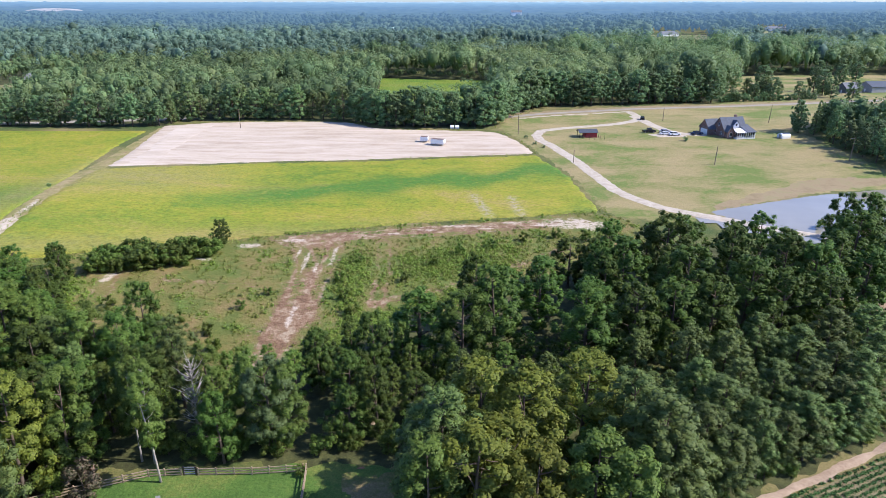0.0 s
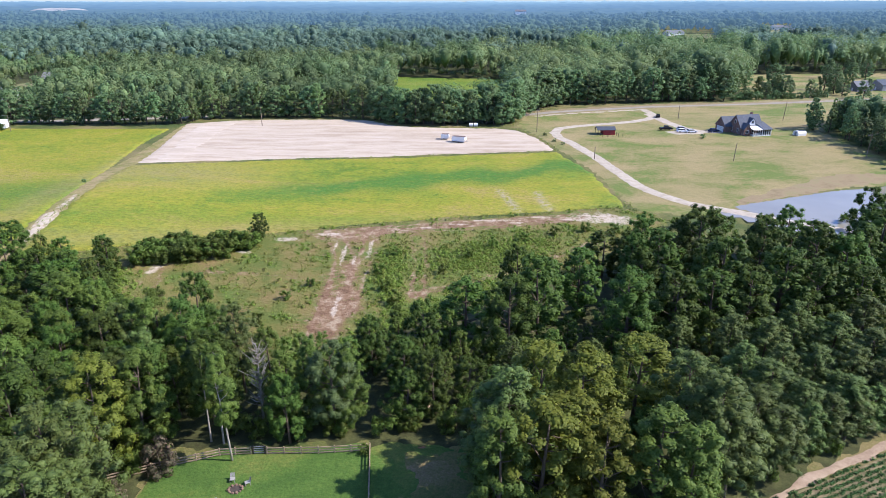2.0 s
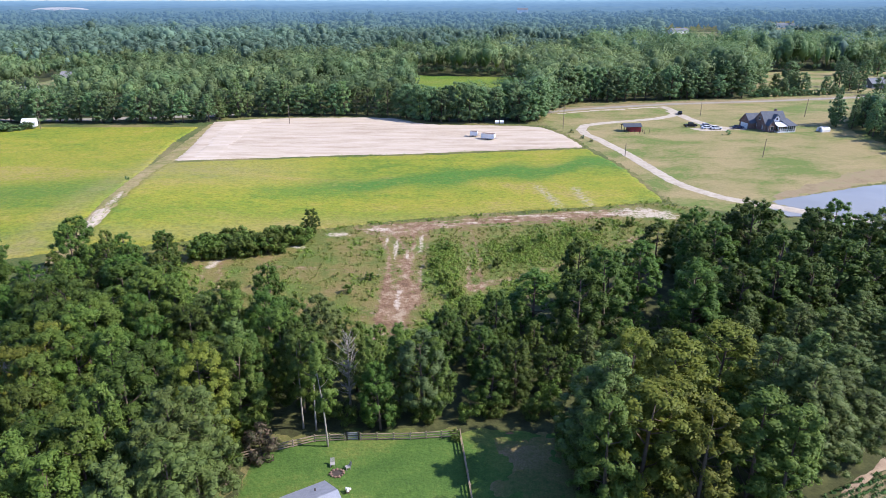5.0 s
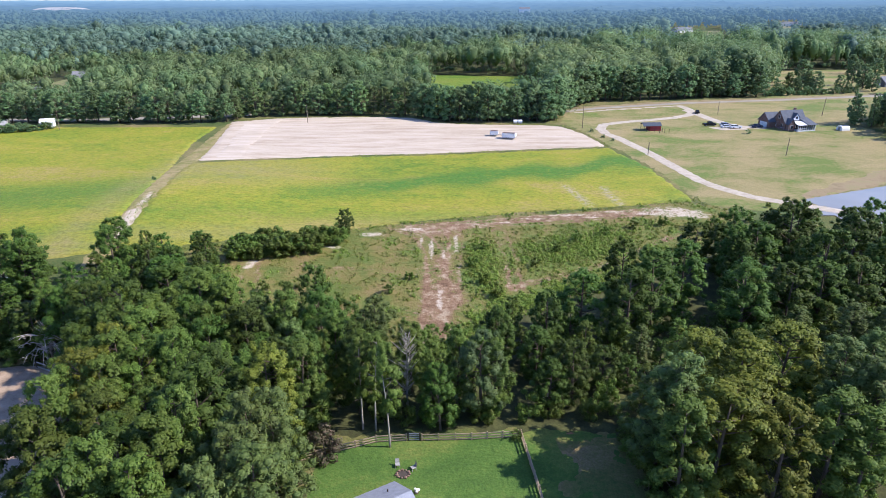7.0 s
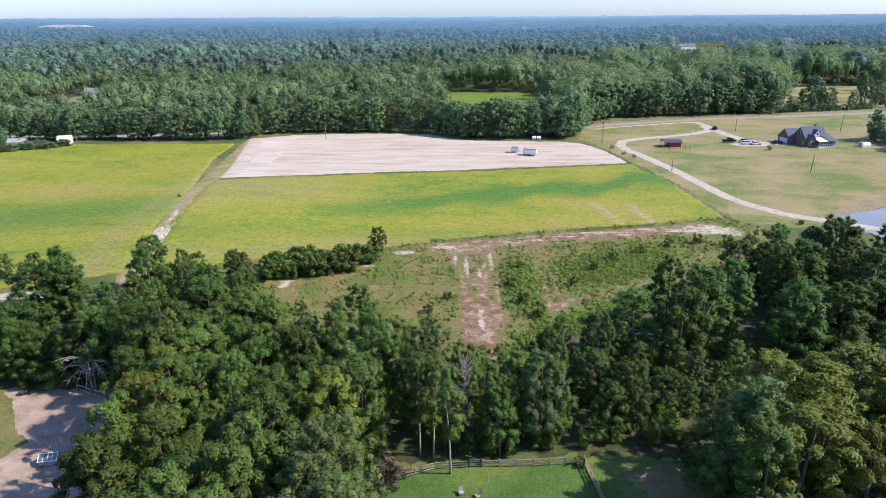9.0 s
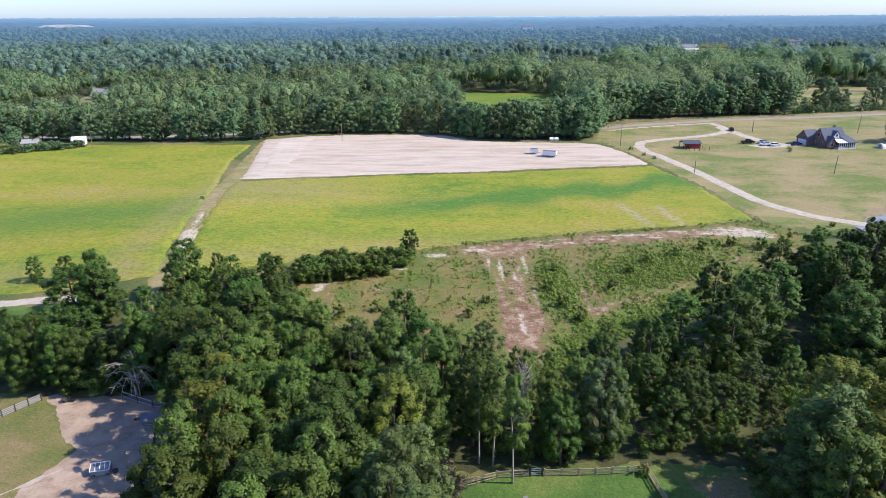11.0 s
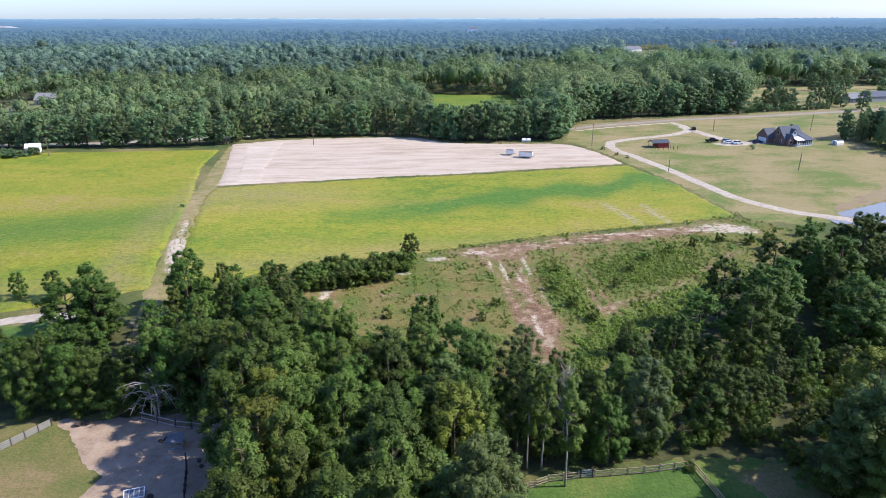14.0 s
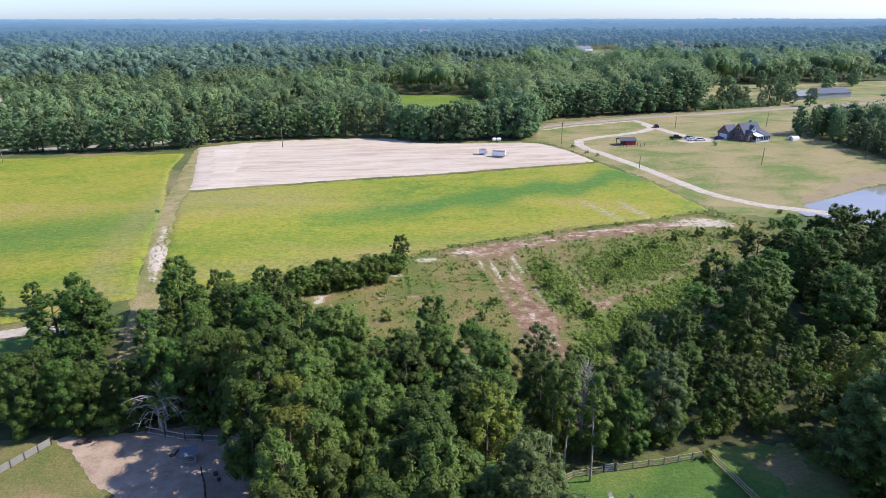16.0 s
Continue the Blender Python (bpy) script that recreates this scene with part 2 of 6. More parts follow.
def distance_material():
    """Far woods, air haze painted in as a blue glow that thickens with distance."""
    n = Nodes("painted_haze_distance", 1.0)
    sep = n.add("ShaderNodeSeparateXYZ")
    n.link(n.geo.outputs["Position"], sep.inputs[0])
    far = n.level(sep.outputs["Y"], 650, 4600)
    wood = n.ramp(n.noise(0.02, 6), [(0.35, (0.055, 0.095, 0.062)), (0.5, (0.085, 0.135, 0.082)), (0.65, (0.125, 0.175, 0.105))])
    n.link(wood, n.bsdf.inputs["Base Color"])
    # emission stands in for the haze; the trees give off no light
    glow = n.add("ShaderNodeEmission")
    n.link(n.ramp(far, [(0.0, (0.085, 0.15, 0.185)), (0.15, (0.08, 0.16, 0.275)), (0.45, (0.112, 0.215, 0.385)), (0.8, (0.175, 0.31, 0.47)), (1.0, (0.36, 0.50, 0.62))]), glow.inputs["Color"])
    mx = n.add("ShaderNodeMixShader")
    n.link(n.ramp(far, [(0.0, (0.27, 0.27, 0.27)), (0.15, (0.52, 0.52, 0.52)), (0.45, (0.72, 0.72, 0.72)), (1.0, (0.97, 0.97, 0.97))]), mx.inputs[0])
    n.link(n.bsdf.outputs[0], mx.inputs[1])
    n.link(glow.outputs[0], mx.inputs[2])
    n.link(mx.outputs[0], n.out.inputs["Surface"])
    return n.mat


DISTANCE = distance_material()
# leaf colour made bluer and paler to imitate air haze
WOODS_MID_HAZE = foliage("haze_tinted_mid_leaves", (0.110, 0.181, 0.125), (0.150, 0.236, 0.156), (0.202, 0.287, 0.188), 0.4, 0.07, 0.2, 0.008, True)
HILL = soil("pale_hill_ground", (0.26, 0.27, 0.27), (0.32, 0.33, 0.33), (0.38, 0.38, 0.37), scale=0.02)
# ---- the lie of the land ----
POND = [(73, 172), (92, 180), (111, 188), (123, 191), (140, 196), (165, 190), (178, 172), (160, 152), (125, 146), (98, 150), (82, 160)]
POND_LEVEL = 3.75


def inside_by(x, y, outline):
    """Signed distance to a closed outline, positive inside."""
    x, y = np.asarray(x, float), np.asarray(y, float)
    best, inside = np.full(x.shape, 1e12), np.zeros(x.shape, bool)
    n = len(outline)
    for i in range(n):
        (ax, ay), (bx, by) = outline[i], outline[(i + 1) % n]
        dx, dy = bx - ax, by - ay
        u = np.clip(((x - ax) * dx + (y - ay) * dy) / (dx * dx + dy * dy + 1e-9), 0, 1)
        best = np.minimum(best, (x - ax - u * dx) ** 2 + (y - ay - u * dy) ** 2)
        if ay != by:
            inside ^= ((ay > y) != (by > y)) & (x < (bx - ax) * (y - ay) / (by - ay) + ax)
    return np.where(inside, 1, -1) * np.sqrt(best)


def along(x, y, line):
    """Distance to an open line."""
    x, y = np.asarray(x, float), np.asarray(y, float)
    best = np.full(x.shape, 1e12)
    for (ax, ay), (bx, by) in zip(line, line[1:]):
        dx, dy = bx - ax, by - ay
        u = np.clip(((x - ax) * dx + (y - ay) * dy) / (dx * dx + dy * dy + 1e-9), 0, 1)
        best = np.minimum(best, (x - ax - u * dx) ** 2 + (y - ay - u * dy) ** 2)
    return np.sqrt(best)


def wobble(x, y, size, seed=0):
    """Smooth noise of about -1 to 1 from turned sine waves."""
    rng = np.random.default_rng(seed)
    total = 0
    for k in range(9):
        a, p, f = rng.uniform(0, 6.28), rng.uniform(0, 6.28), 2 * np.pi / size * rng.uniform(0.6, 2.6)
        total = total + np.sin((np.cos(a) * x + np.sin(a) * y) * f + p)
    return total / 4.0


def step(a, lo, hi):
    u = np.clip((a - lo) / (hi - lo), 0, 1)
    return u * u * (3 - 2 * u)


def terrain(x, y):
    x, y = np.asarray(x, float), np.asarray(y, float)
    z = np.interp(y, [-300, 75, 110, 150, 175, 240, 265, 300, 900, 5000], [0, 0, 0.8, 3, 3.8, 5.5, 6.5, 7, 8, 8])
    z = z + 3.5 * np.exp(-((x + 115) / 45) ** 2 - ((y - 165) / 50) ** 2)
    far = np.hypot(x, y)
    z = z + 33 * step(far, 1000, 4700) + step(far, 900, 2200) * 2.5 * wobble(x, y, 2600, 5)
    d = inside_by(x, y, POND)
    z = z + (POND_LEVEL + 0.06 - z) * step(d, -14, -1)
    return z - 1.2 * step(d, -0.5, 6)


def ground_z(x, y):
    return float(terrain(x, y))


def link_mesh(name, verts, faces, material, parent=None, attrs=None, smooth=True):
    me = bpy.data.meshes.new(name)
    me.from_pydata(verts, [], faces)
    me.materials.append(material)
    if smooth:
        me.polygons.foreach_set("use_smooth", np.ones(len(me.polygons), bool))
    for key, values in (attrs or {}).items():
        me.attributes.new(key, "FLOAT", "POINT").data.foreach_set("value", np.asarray(values, np.float32))
    ob = new(name, me)
    ob.parent = parent
    return ob


def sheet(name, xs, ys, height, material, attrs=None, keep=None):
    """A sheet over the lines xs and ys; height(x, y) gives its z, keep(x, y) the cells that stay."""
    X, Y = np.meshgrid(xs, ys)
    Z = height(X, Y)
    nx, ny = len(xs), len(ys)
    i = np.arange((ny - 1) * (nx - 1))
    a = (i // (nx - 1)) * nx + i % (nx - 1)
    faces = np.stack([a, a + 1, a + nx + 1, a + nx], 1)
    verts = np.stack([X.ravel(), Y.ravel(), Z.ravel()], 1)
    values = {k: f(X, Y).ravel() for k, f in (attrs or {}).items()}
    if keep is not None:
        ok = keep(X, Y).ravel()
        faces = faces[ok[faces].any(1)]
        used = np.unique(faces)
        back = np.full(len(verts), -1)
        back[used] = np.arange(len(used))
        faces, verts = back[faces], verts[used]
        values = {k: v[used] for k, v in values.items()}
    return link_mesh(name, verts.tolist(), faces.tolist(), material, None, values)


def patch(name, outline, material, label, rise=0.06, cell=1.0, ragged=0.6, seed=1, attrs=None, line=None, width=0.0, slope=0.12, bumps=0.0):
    """A ground cover draped on the land inside an outline (or along a line), its rim running out raggedly under the ground."""
    pts = np.array(line if line else outline, float)
    pad = width + 4
    xs = np.arange(pts[:, 0].min() - pad, pts[:, 0].max() + pad, cell)
    ys = np.arange(pts[:, 1].min() - pad, pts[:, 1].max() + pad, cell)

    def depth(x, y):
        d = width - along(x, y, line) if line else inside_by(x, y, outline)
        return d + ragged * wobble(x, y, 9, seed) + 0.4 * ragged * wobble(x, y, 2.5, seed + 7)

    def height(x, y):
        return terrain(x, y) + np.clip(depth(x, y) * slope, -0.3, rise) + bumps * wobble(x, y, 1.7, seed + 3) * step(depth(x, y), 0, 1)

    ob = sheet(name, xs, ys, height, material, attrs, lambda x, y: depth(x, y) > -2.2)
    return tagged(ob, label, name.replace("_", " ").split()[-1], kind="structure")


def lines(*spans):
    return np.unique(np.concatenate([np.arange(a, b, s) for a, b, s in spans]))


GX = lines((-4800, -1200, 300), (-1200, -280, 40), (-280, 260, 2.0), (260, 1200, 40), (1200, 5001, 300))
GY = lines((-3000, -100, 200), (-100, 30, 10), (30, 380, 2.0), (380, 1200, 40), (1200, 4901, 200))
ground = tagged(sheet("ground", GX, GY, terrain, MEADOW), "rough meadow grass, part dry and part green", "ground", kind="structure")

# ---- fields ----
SAND_FIELD = [(-113.4, 215), (-119, 258), (-123, 288), (-105, 295), (-88, 297.5), (-53, 298), (-41, 295), (-31, 284), (-22, 280), (1.4, 277.5), (14, 277), (23, 273), (30, 256), (34.2, 238), (-10, 232), (-29, 229), (-60, 226)]
SOY_MAIN = [(-114, 211), (-63, 223), (-29, 226), (0, 230.5), (34, 235), (41, 208), (43.5, 172), (17, 167), (-9, 162.6), (-32, 157), (-47, 151.5), (-70, 145), (-88, 137), (-104, 131), (-107, 150), (-110, 175), (-113, 195)]
SOY_WEST = [(-300, 270), (-208, 277), (-170, 276), (-126, 276), (-126, 245), (-115.9, 190), (-113.1, 165), (-109.2, 132), (-122, 127), (-136, 125), (-180, 122), (-300, 120)]
TRACK = [(-120.5, 282), (-118.5, 240), (-115.5, 208), (-112.8, 180), (-109.4, 159), (-107.6, 146), (-106.2, 128), (-105.0, 114), (-103, 100), (-101, 92)]
CLEARING = [(-99, 134), (-81, 142), (-50, 151), (-21, 158.5), (10, 164), (30, 169), (44, 170), (52, 160), (48, 148), (32, 140), (22, 131), (2, 118), (-15, 108), (-24, 98), (-33, 88), (-49, 88), (-60, 96), (-72, 106), (-80, 124)]

patch("sand_field", SAND_FIELD, SAND, "graded pale sandy field with faint tractor lines", rise=0.30, cell=1.5, ragged=0.5, slope=0.25)

patch("sand_headland", [(-109.5, 217.5), (-113, 250), (-118, 287), (-105, 293), (-100, 293), (-101, 250), (-99, 220)], PADDOCK_PALE, "paler graded strip at the end of the sandy field", rise=0.36, cell=1.2, ragged=0.8, slope=0.3, seed=40)


def lush(x, y):
    ridge = 181 + 0.33 * (x + 45) + 4 * wobble(x, y, 50, 3)
    return np.clip(np.exp(-((y - ridge - 6) / 8) ** 2) * step(x, -85, -35) * 1.25, 0, 1) + 0.35 * np.exp(-((y - 158) / 6) ** 2)


def pale(x, y):
    return np.clip(np.exp(-((x + 95) / 26) ** 2 - ((y - 200) / 16) ** 2) + 0.7 * np.exp(-((y - 152 - 0.18 * (x + 40)) / 6) ** 2) + 0.8 * step(x, -106, -114), 0, 1)


def west_lush(x, y):
    return 0.75 * np.exp(-((y - 172 - 0.1 * (x + 150)) / 14) ** 2)


def west_pale(x, y):
    return 0.7 * np.exp(-((x + 119) / 5) ** 2) + 0.6 * np.exp(-((y - 133) / 6) ** 2)


def bare(x, y):
    ruts = np.minimum(along(x, y, [(9, 186), (11, 176), (12.5, 168)]), along(x, y, [(20, 184), (20.5, 176), (21.5, 169)]))
    return np.exp(-(ruts / 1.3) ** 2) * 0.9 + 0.0 * x


patch("soybean_field", SOY_MAIN, CROP, "low soybean crop turning yellow-green beside sandy field", rise=0.35, cell=1.0, ragged=0.45, slope=0.4, seed=2, attrs={"lush": lush, "pale": pale, "bare": bare}, bumps=0.05)
patch("soybean_field", SOY_WEST, CROP, "yellowing soybean crop west of the dirt track", rise=0.35, cell=1.0, ragged=0.45, slope=0.4, seed=4,
      attrs={"lush": west_lush, "pale": west_pale, "bare": lambda x, y: 0 * x}, bumps=0.05)


def track_sand(x, y):
    return 2.0 * np.exp(-(along(x, y, [(-109.2, 156), (-107.8, 146)]) / 1.7) ** 4) + 0.55 * np.exp(-(along(x, y, [(-111.4, 172), (-107.4, 140)]) / 1.5) ** 2) + 0.22 * np.exp(-(along(x, y, TRACK) / 0.9) ** 2)


patch("dirt_track", None, TRACK_GROUND, "worn dirt farm track with pale sandy stretches", line=TRACK, width=2.9, rise=0.08, cell=0.7, ragged=0.5, seed=6,
      attrs={"dirt": lambda x, y: 0.28 * np.exp(-(along(x, y, TRACK) / 2.0) ** 2), "sand": track_sand})

patch("sandy_path", None, PADDOCK_PALE, "washed-out pale sand on the farm track", line=[(-109.5, 157.5), (-108.6, 151), (-107.7, 145)], width=1.25, rise=0.14, cell=0.4, ragged=0.3, seed=37, slope=0.2)
# wheel ruts and bare soil across the cleared ground
RUT_LINES = [[(-41, 152), (-34, 146), (-31, 136), (-30, 120), (-30.5, 108), (-31, 97)], [(-26, 150), (-25.5, 141), (-26.5, 128), (-27.5, 112)], [(-14.5, 149), (-13, 132), (-13.5, 118)],
             [(-36, 151.5), (-12, 156), (8, 160), (30, 164)], [(-74, 136), (-71, 124), (-68, 112)], [(-26, 152), (0, 155), (24, 161)], [(-60, 128), (-40, 126)], [(-14, 118), (6, 128), (30, 146)]]
RUT_WIDE = [2.6, 2.0, 1.8, 2.1, 2.2, 1.7, 0.5, 0.8]


def dirt(x, y):
    """Bare soil: a worn strip along every rut line, with two wheel tracks pressed into it."""
    d = 0.02 + 0 * x
    for line, w in zip(RUT_LINES, RUT_WIDE):
        off = along(x, y, line) + 0.35 * wobble(x, y, 7, 31)
        d = d + 0.24 * np.exp(-(off / (1.6 * w)) ** 2) + 0.36 * np.exp(-((off - 0.8 * w) / 0.5) ** 2)
    d = d + 0.16 * np.exp(-(along(x, y, [(-32, 150), (-29.5, 125), (-29.5, 100)]) / 5.0) ** 2) + 0.5 * np.exp(-((x + 28.8) / 6.5) ** 2 - ((y - 114) / 6) ** 2) + 0.35 * np.exp(-((x + 29.5) / 4.5) ** 2 - ((y - 104) / 7) ** 2) + 0.25 * np.exp(-((x + 30) / 7) ** 2 - ((y - 149) / 3) ** 2) + 0.4 * np.exp(-((x - 5) / 26) ** 2 - ((y - 159 - 0.1 * x) / 3.0) ** 2)
    return np.clip(d, 0, 0.95)


def sandy(x, y):
    spots = [(-46.5, 146.5, 3.2, 1.5), (-31.5, 138, 0.7, 7), (-25.5, 141, 0.8, 6), (-29.5, 113, 0.7, 5), (6, 160.5, 7, 0.9), (-12, 155, 3, 0.7), (-55, 138.5, 2.4, 0.9), (-72, 129, 1.6, 4), (34, 162.5, 7.5, 4.5), (-68, 135, 2.2, 0.9), (18, 163, 5, 0.8), (-36, 150, 5, 1.2), (-4, 157.6, 5, 0.5), (12, 158.6, 4, 0.5), (26, 161, 4, 0.6), (-20, 153.4, 3, 0.5), (-34, 142, 0.5, 4), (-28.5, 134, 0.5, 4), (40, 160, 3, 2.5)]
    return sum(np.exp(-((x - a) / p) ** 2 - ((y - b) / q) ** 2) for a, b, p, q in spots)


def greenness(x, y):
    """Where brush stands thick: two strips beside the ruts and the rim towards the woods."""
    g = 0.95 * np.exp(-((x - 4) / 18) ** 2 - ((y - 138 - 0.35 * (x - 4)) / 10) ** 2) + 0.85 * np.exp(-((x + 20) / 3.5) ** 2 - ((y - 130) / 17) ** 2)
    return np.clip(g + 0.85 * np.exp(-(np.maximum(0, inside_by(x, y, CLEARING)) / 5) ** 2) * (y < 128) + 0.45 * step(wobble(x, y, 16, 44), 0.2, 0.8), 0, 1)


patch("cleared_ground", CLEARING, CLEARED, "cleared ground of weeds and reddish soil with wheel ruts", rise=0.10, cell=0.45, ragged=1.2, seed=8, attrs={"dirt": dirt, "sand": sandy, "green": greenness}, bumps=0.05)

# ---- the homestead's lawn, drives, road and pond ----
LAWN = [(31, 258), (35.5, 240), (42, 208), (44.6, 173), (47, 168), (60, 163), (72, 165), (75, 172), (100, 186), (124, 193), (148, 197), (150, 215), (151, 240), (151, 270), (190, 330), (240, 362), (150, 342), (97, 332), (48, 316), (30, 306), (24, 284)]
patch("lawn", LAWN, DRY_LAWN, "dry mown lawn, tan with green patches", rise=0.05, cell=1.6, ragged=1.0, seed=9)
DRIVE = [(94, 152), (85, 157.6), (76, 163.9), (61.5, 175.4), (56, 184), (52.6, 192), (49.5, 212), (47.3, 228), (42.5, 249), (38.6, 260), (38.6, 268), (42, 277), (53, 283), (66, 287.5), (78, 292.4), (87, 299), (92, 307), (93, 316), (92.3, 326)]
patch("driveway", None, GRAVEL, "pale gravel driveway curving across the lawn", line=DRIVE, width=2.3, rise=0.09, cell=0.6, ragged=0.16, slope=0.25, seed=11)
patch("driveway", None, GRAVEL, "pale gravel branch of the driveway towards the house", line=[(91, 312), (93, 290), (96, 276), (101, 270), (107, 269)], width=2.6, rise=0.11, cell=0.6, ragged=0.16, slope=0.25, seed=12)
patch("parking_pad", [(84, 270), (100, 274), (101, 265), (88, 264)], GRAVEL, "pale gravel parking pad beside the house", rise=0.11, cell=0.7, ragged=0.4, seed=13)
ROAD = [(-420, 300), (-260, 296), (-190, 294), (-122, 306), (-60, 312), (0, 308), (22, 306), (48, 320), (97, 335.5), (153, 345), (246, 366), (420, 400)]
patch("road_verge", None, BANK, "dry roadside verge with bare soil", line=ROAD[5:], width=8, rise=0.04, cell=1.6, ragged=1.5, seed=14)
patch("road", None, ASPHALT, "worn grey country road running into the woods", line=ROAD[:4], width=3.6, rise=0.10, cell=1.2, ragged=0.1, seed=15)
patch("road", None, ASPHALT, "worn grey country road behind the lawn", line=ROAD[6:], width=2.6, rise=0.10, cell=1.2, ragged=0.1, seed=15)
patch("sandy_verge", None, GRAVEL, "pale washed-out sand beside the road", line=[(36, 307), (54, 315), (74, 321), (90, 326)], width=1.5, rise=0.12, cell=0.7, ragged=0.7, seed=36)
patch("pond_bank", [(75, 172), (92, 181), (112, 190), (140, 199), (150, 206), (140, 207), (120, 205), (104, 196), (90, 187), (76, 178)], BANK, "bare tan soil bank above the pond", rise=0.08, cell=1.2, ragged=1.0, seed=16)
px, py = np.array(POND).mean(0)
water = sheet("pond", np.arange(60, 190, 4.0), np.arange(138, 206, 4.0), lambda x, y: POND_LEVEL + 0 * x, WATER, keep=lambda x, y: inside_by(x, y, POND) > -5)
tagged(water, "still farm pond reflecting the pale sky", "pond", kind="structure")

# ---- under the trees, the yards and the near crop ----
WOODS_FLOOR = [(-140, 116), (-104, 118), (-84, 124), (-70, 108), (-58, 96), (-46, 88), (-30, 87), (-14, 107), (4, 118), (24, 131), (50, 148), (96, 149), (130, 143), (180, 150), (180, 100), (90, 90), (64, 77), (44, 68), (36, 62), (20, 40), (-5, 40), (-5, 60), (-16, 70.5), (-30, 71.5), (-46, 70), (-48, 30), (-80, 30), (-79, 90), (-110, 90), (-140, 82)]
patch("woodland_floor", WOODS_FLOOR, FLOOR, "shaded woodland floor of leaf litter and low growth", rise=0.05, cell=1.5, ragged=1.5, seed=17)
patch("yard", [(-47, 30), (-46, 66), (-38, 70.2), (-18, 71), (-17, 72), (-4, 71), (-2, 30)], YARD, "bright green mown back yard", rise=0.09, cell=1.0, ragged=0.5, seed=18)
patch("yard", [(-13, 71), (-2, 71), (-2, 45), (-11, 45), (-14, 58)], WORN_YARD, "worn shaded grass with bare patches beside the fence", rise=0.13, cell=0.6, ragged=2.2, seed=19, slope=0.05)
patch("bare_soil", [(-15.5, 71.5), (-9, 71), (-9.5, 69.3), (-14.5, 69.2)], RED_SOIL, "patch of bare red soil at the yard's edge", rise=0.16, cell=0.4, ragged=0.5, seed=20)
patch("bare_soil", [(-18.8, 70), (-17, 70), (-16.5, 67.2), (-18.6, 66.8)], RED_SOIL, "red mulch at the corner of the fence", rise=0.15, cell=0.4, ragged=0.3, seed=21)
patch("paddock", [(-109, 88.5), (-98.5, 75.2), (-101, 68), (-103, 50), (-80, 50), (-80, 89)], PADDOCK, "sandy paddock with hoof-worn ground", rise=0.08, cell=0.7, ragged=0.6, seed=22)
patch("yard", [(-140, 94), (-109.6, 89), (-98.5, 75), (-100.5, 68), (-101, 50), (-140, 50)], WORN_YARD, "dry and green grass beside the sandy paddock", rise=0.07, cell=1.0, ragged=0.5, seed=23)
patch("sandy_path", None, GRAVEL, "pale sandy path along the paddock", line=[(-87.3, 77.1), (-90.7, 75.7), (-95.0, 73.6), (-96.9, 71.8), (-99.6, 69.4), (-110, 60)], width=0.7, rise=0.15, cell=0.4, ragged=0.2, seed=24)
patch("sandy_path", None, GRAVEL, "pale sandy lane past the trees", line=[(-150, 119), (-131, 121.5), (-124, 122.3), (-116, 121)], width=1.4, rise=0.1, cell=0.6, ragged=0.3, seed=25)
patch("sandy_headland", None, PADDOCK, "sandy headland strip along the row crop", line=[(30, 58), (39, 64), (50, 69), (61, 74.5), (80, 83), (110, 95)], width=0.7, rise=0.11, cell=0.4, ragged=0.22, seed=26, slope=0.3)
patch("bare_soil", [(70, 117), (78, 121), (92, 121), (98, 117), (86, 114)], PADDOCK, "bare tan soil in a gap of the woods", rise=0.12, cell=0.8, ragged=1.0, seed=27)
patch("bare_soil", [(-16, 80), (-12, 81.5), (-10, 80), (-14, 78.4)], PADDOCK, "pale patch of sand among the trees", rise=0.15, cell=0.5, ragged=0.6, seed=28)

patch("yard", [(-160, 119.5), (-119, 120), (-117, 110), (-150, 100)], YARD, "bright green grass below the sandy lane", rise=0.09, cell=1.0, ragged=0.8, seed=34)
# ---- trees ----
def tube(pts, radii, sides=6):
    """Rings of a tapered limb through pts: verts and faces."""
    verts, faces = [], []
    for i, (p, r) in enumerate(zip(pts, radii)):
        p = Vector(p)
        d = (Vector(pts[min(i + 1, len(pts) - 1)]) - Vector(pts[max(i - 1, 0)])).normalized()
        u = d.orthogonal().normalized()
        v = d.cross(u)
        for k in range(sides):
            a = 2 * math.pi * k / sides
            verts.append(tuple(p + r * (math.cos(a) * u + math.sin(a) * v)))
        if i:
            b = (i - 1) * sides
            faces += [(b + k, b + (k + 1) % sides, b + sides + (k + 1) % sides, b + sides + k) for k in range(sides)]
    faces.append(tuple(range(sides))[::-1])
    faces.append(tuple(range(len(verts) - sides, len(verts))))
    return verts, faces


def joined(pieces):
    verts, faces = [], []
    for v, f in pieces:
        n = len(verts)
        verts += v
        faces += [tuple(i + n for i in q) for q in f]
    return verts, faces


SHADE = []


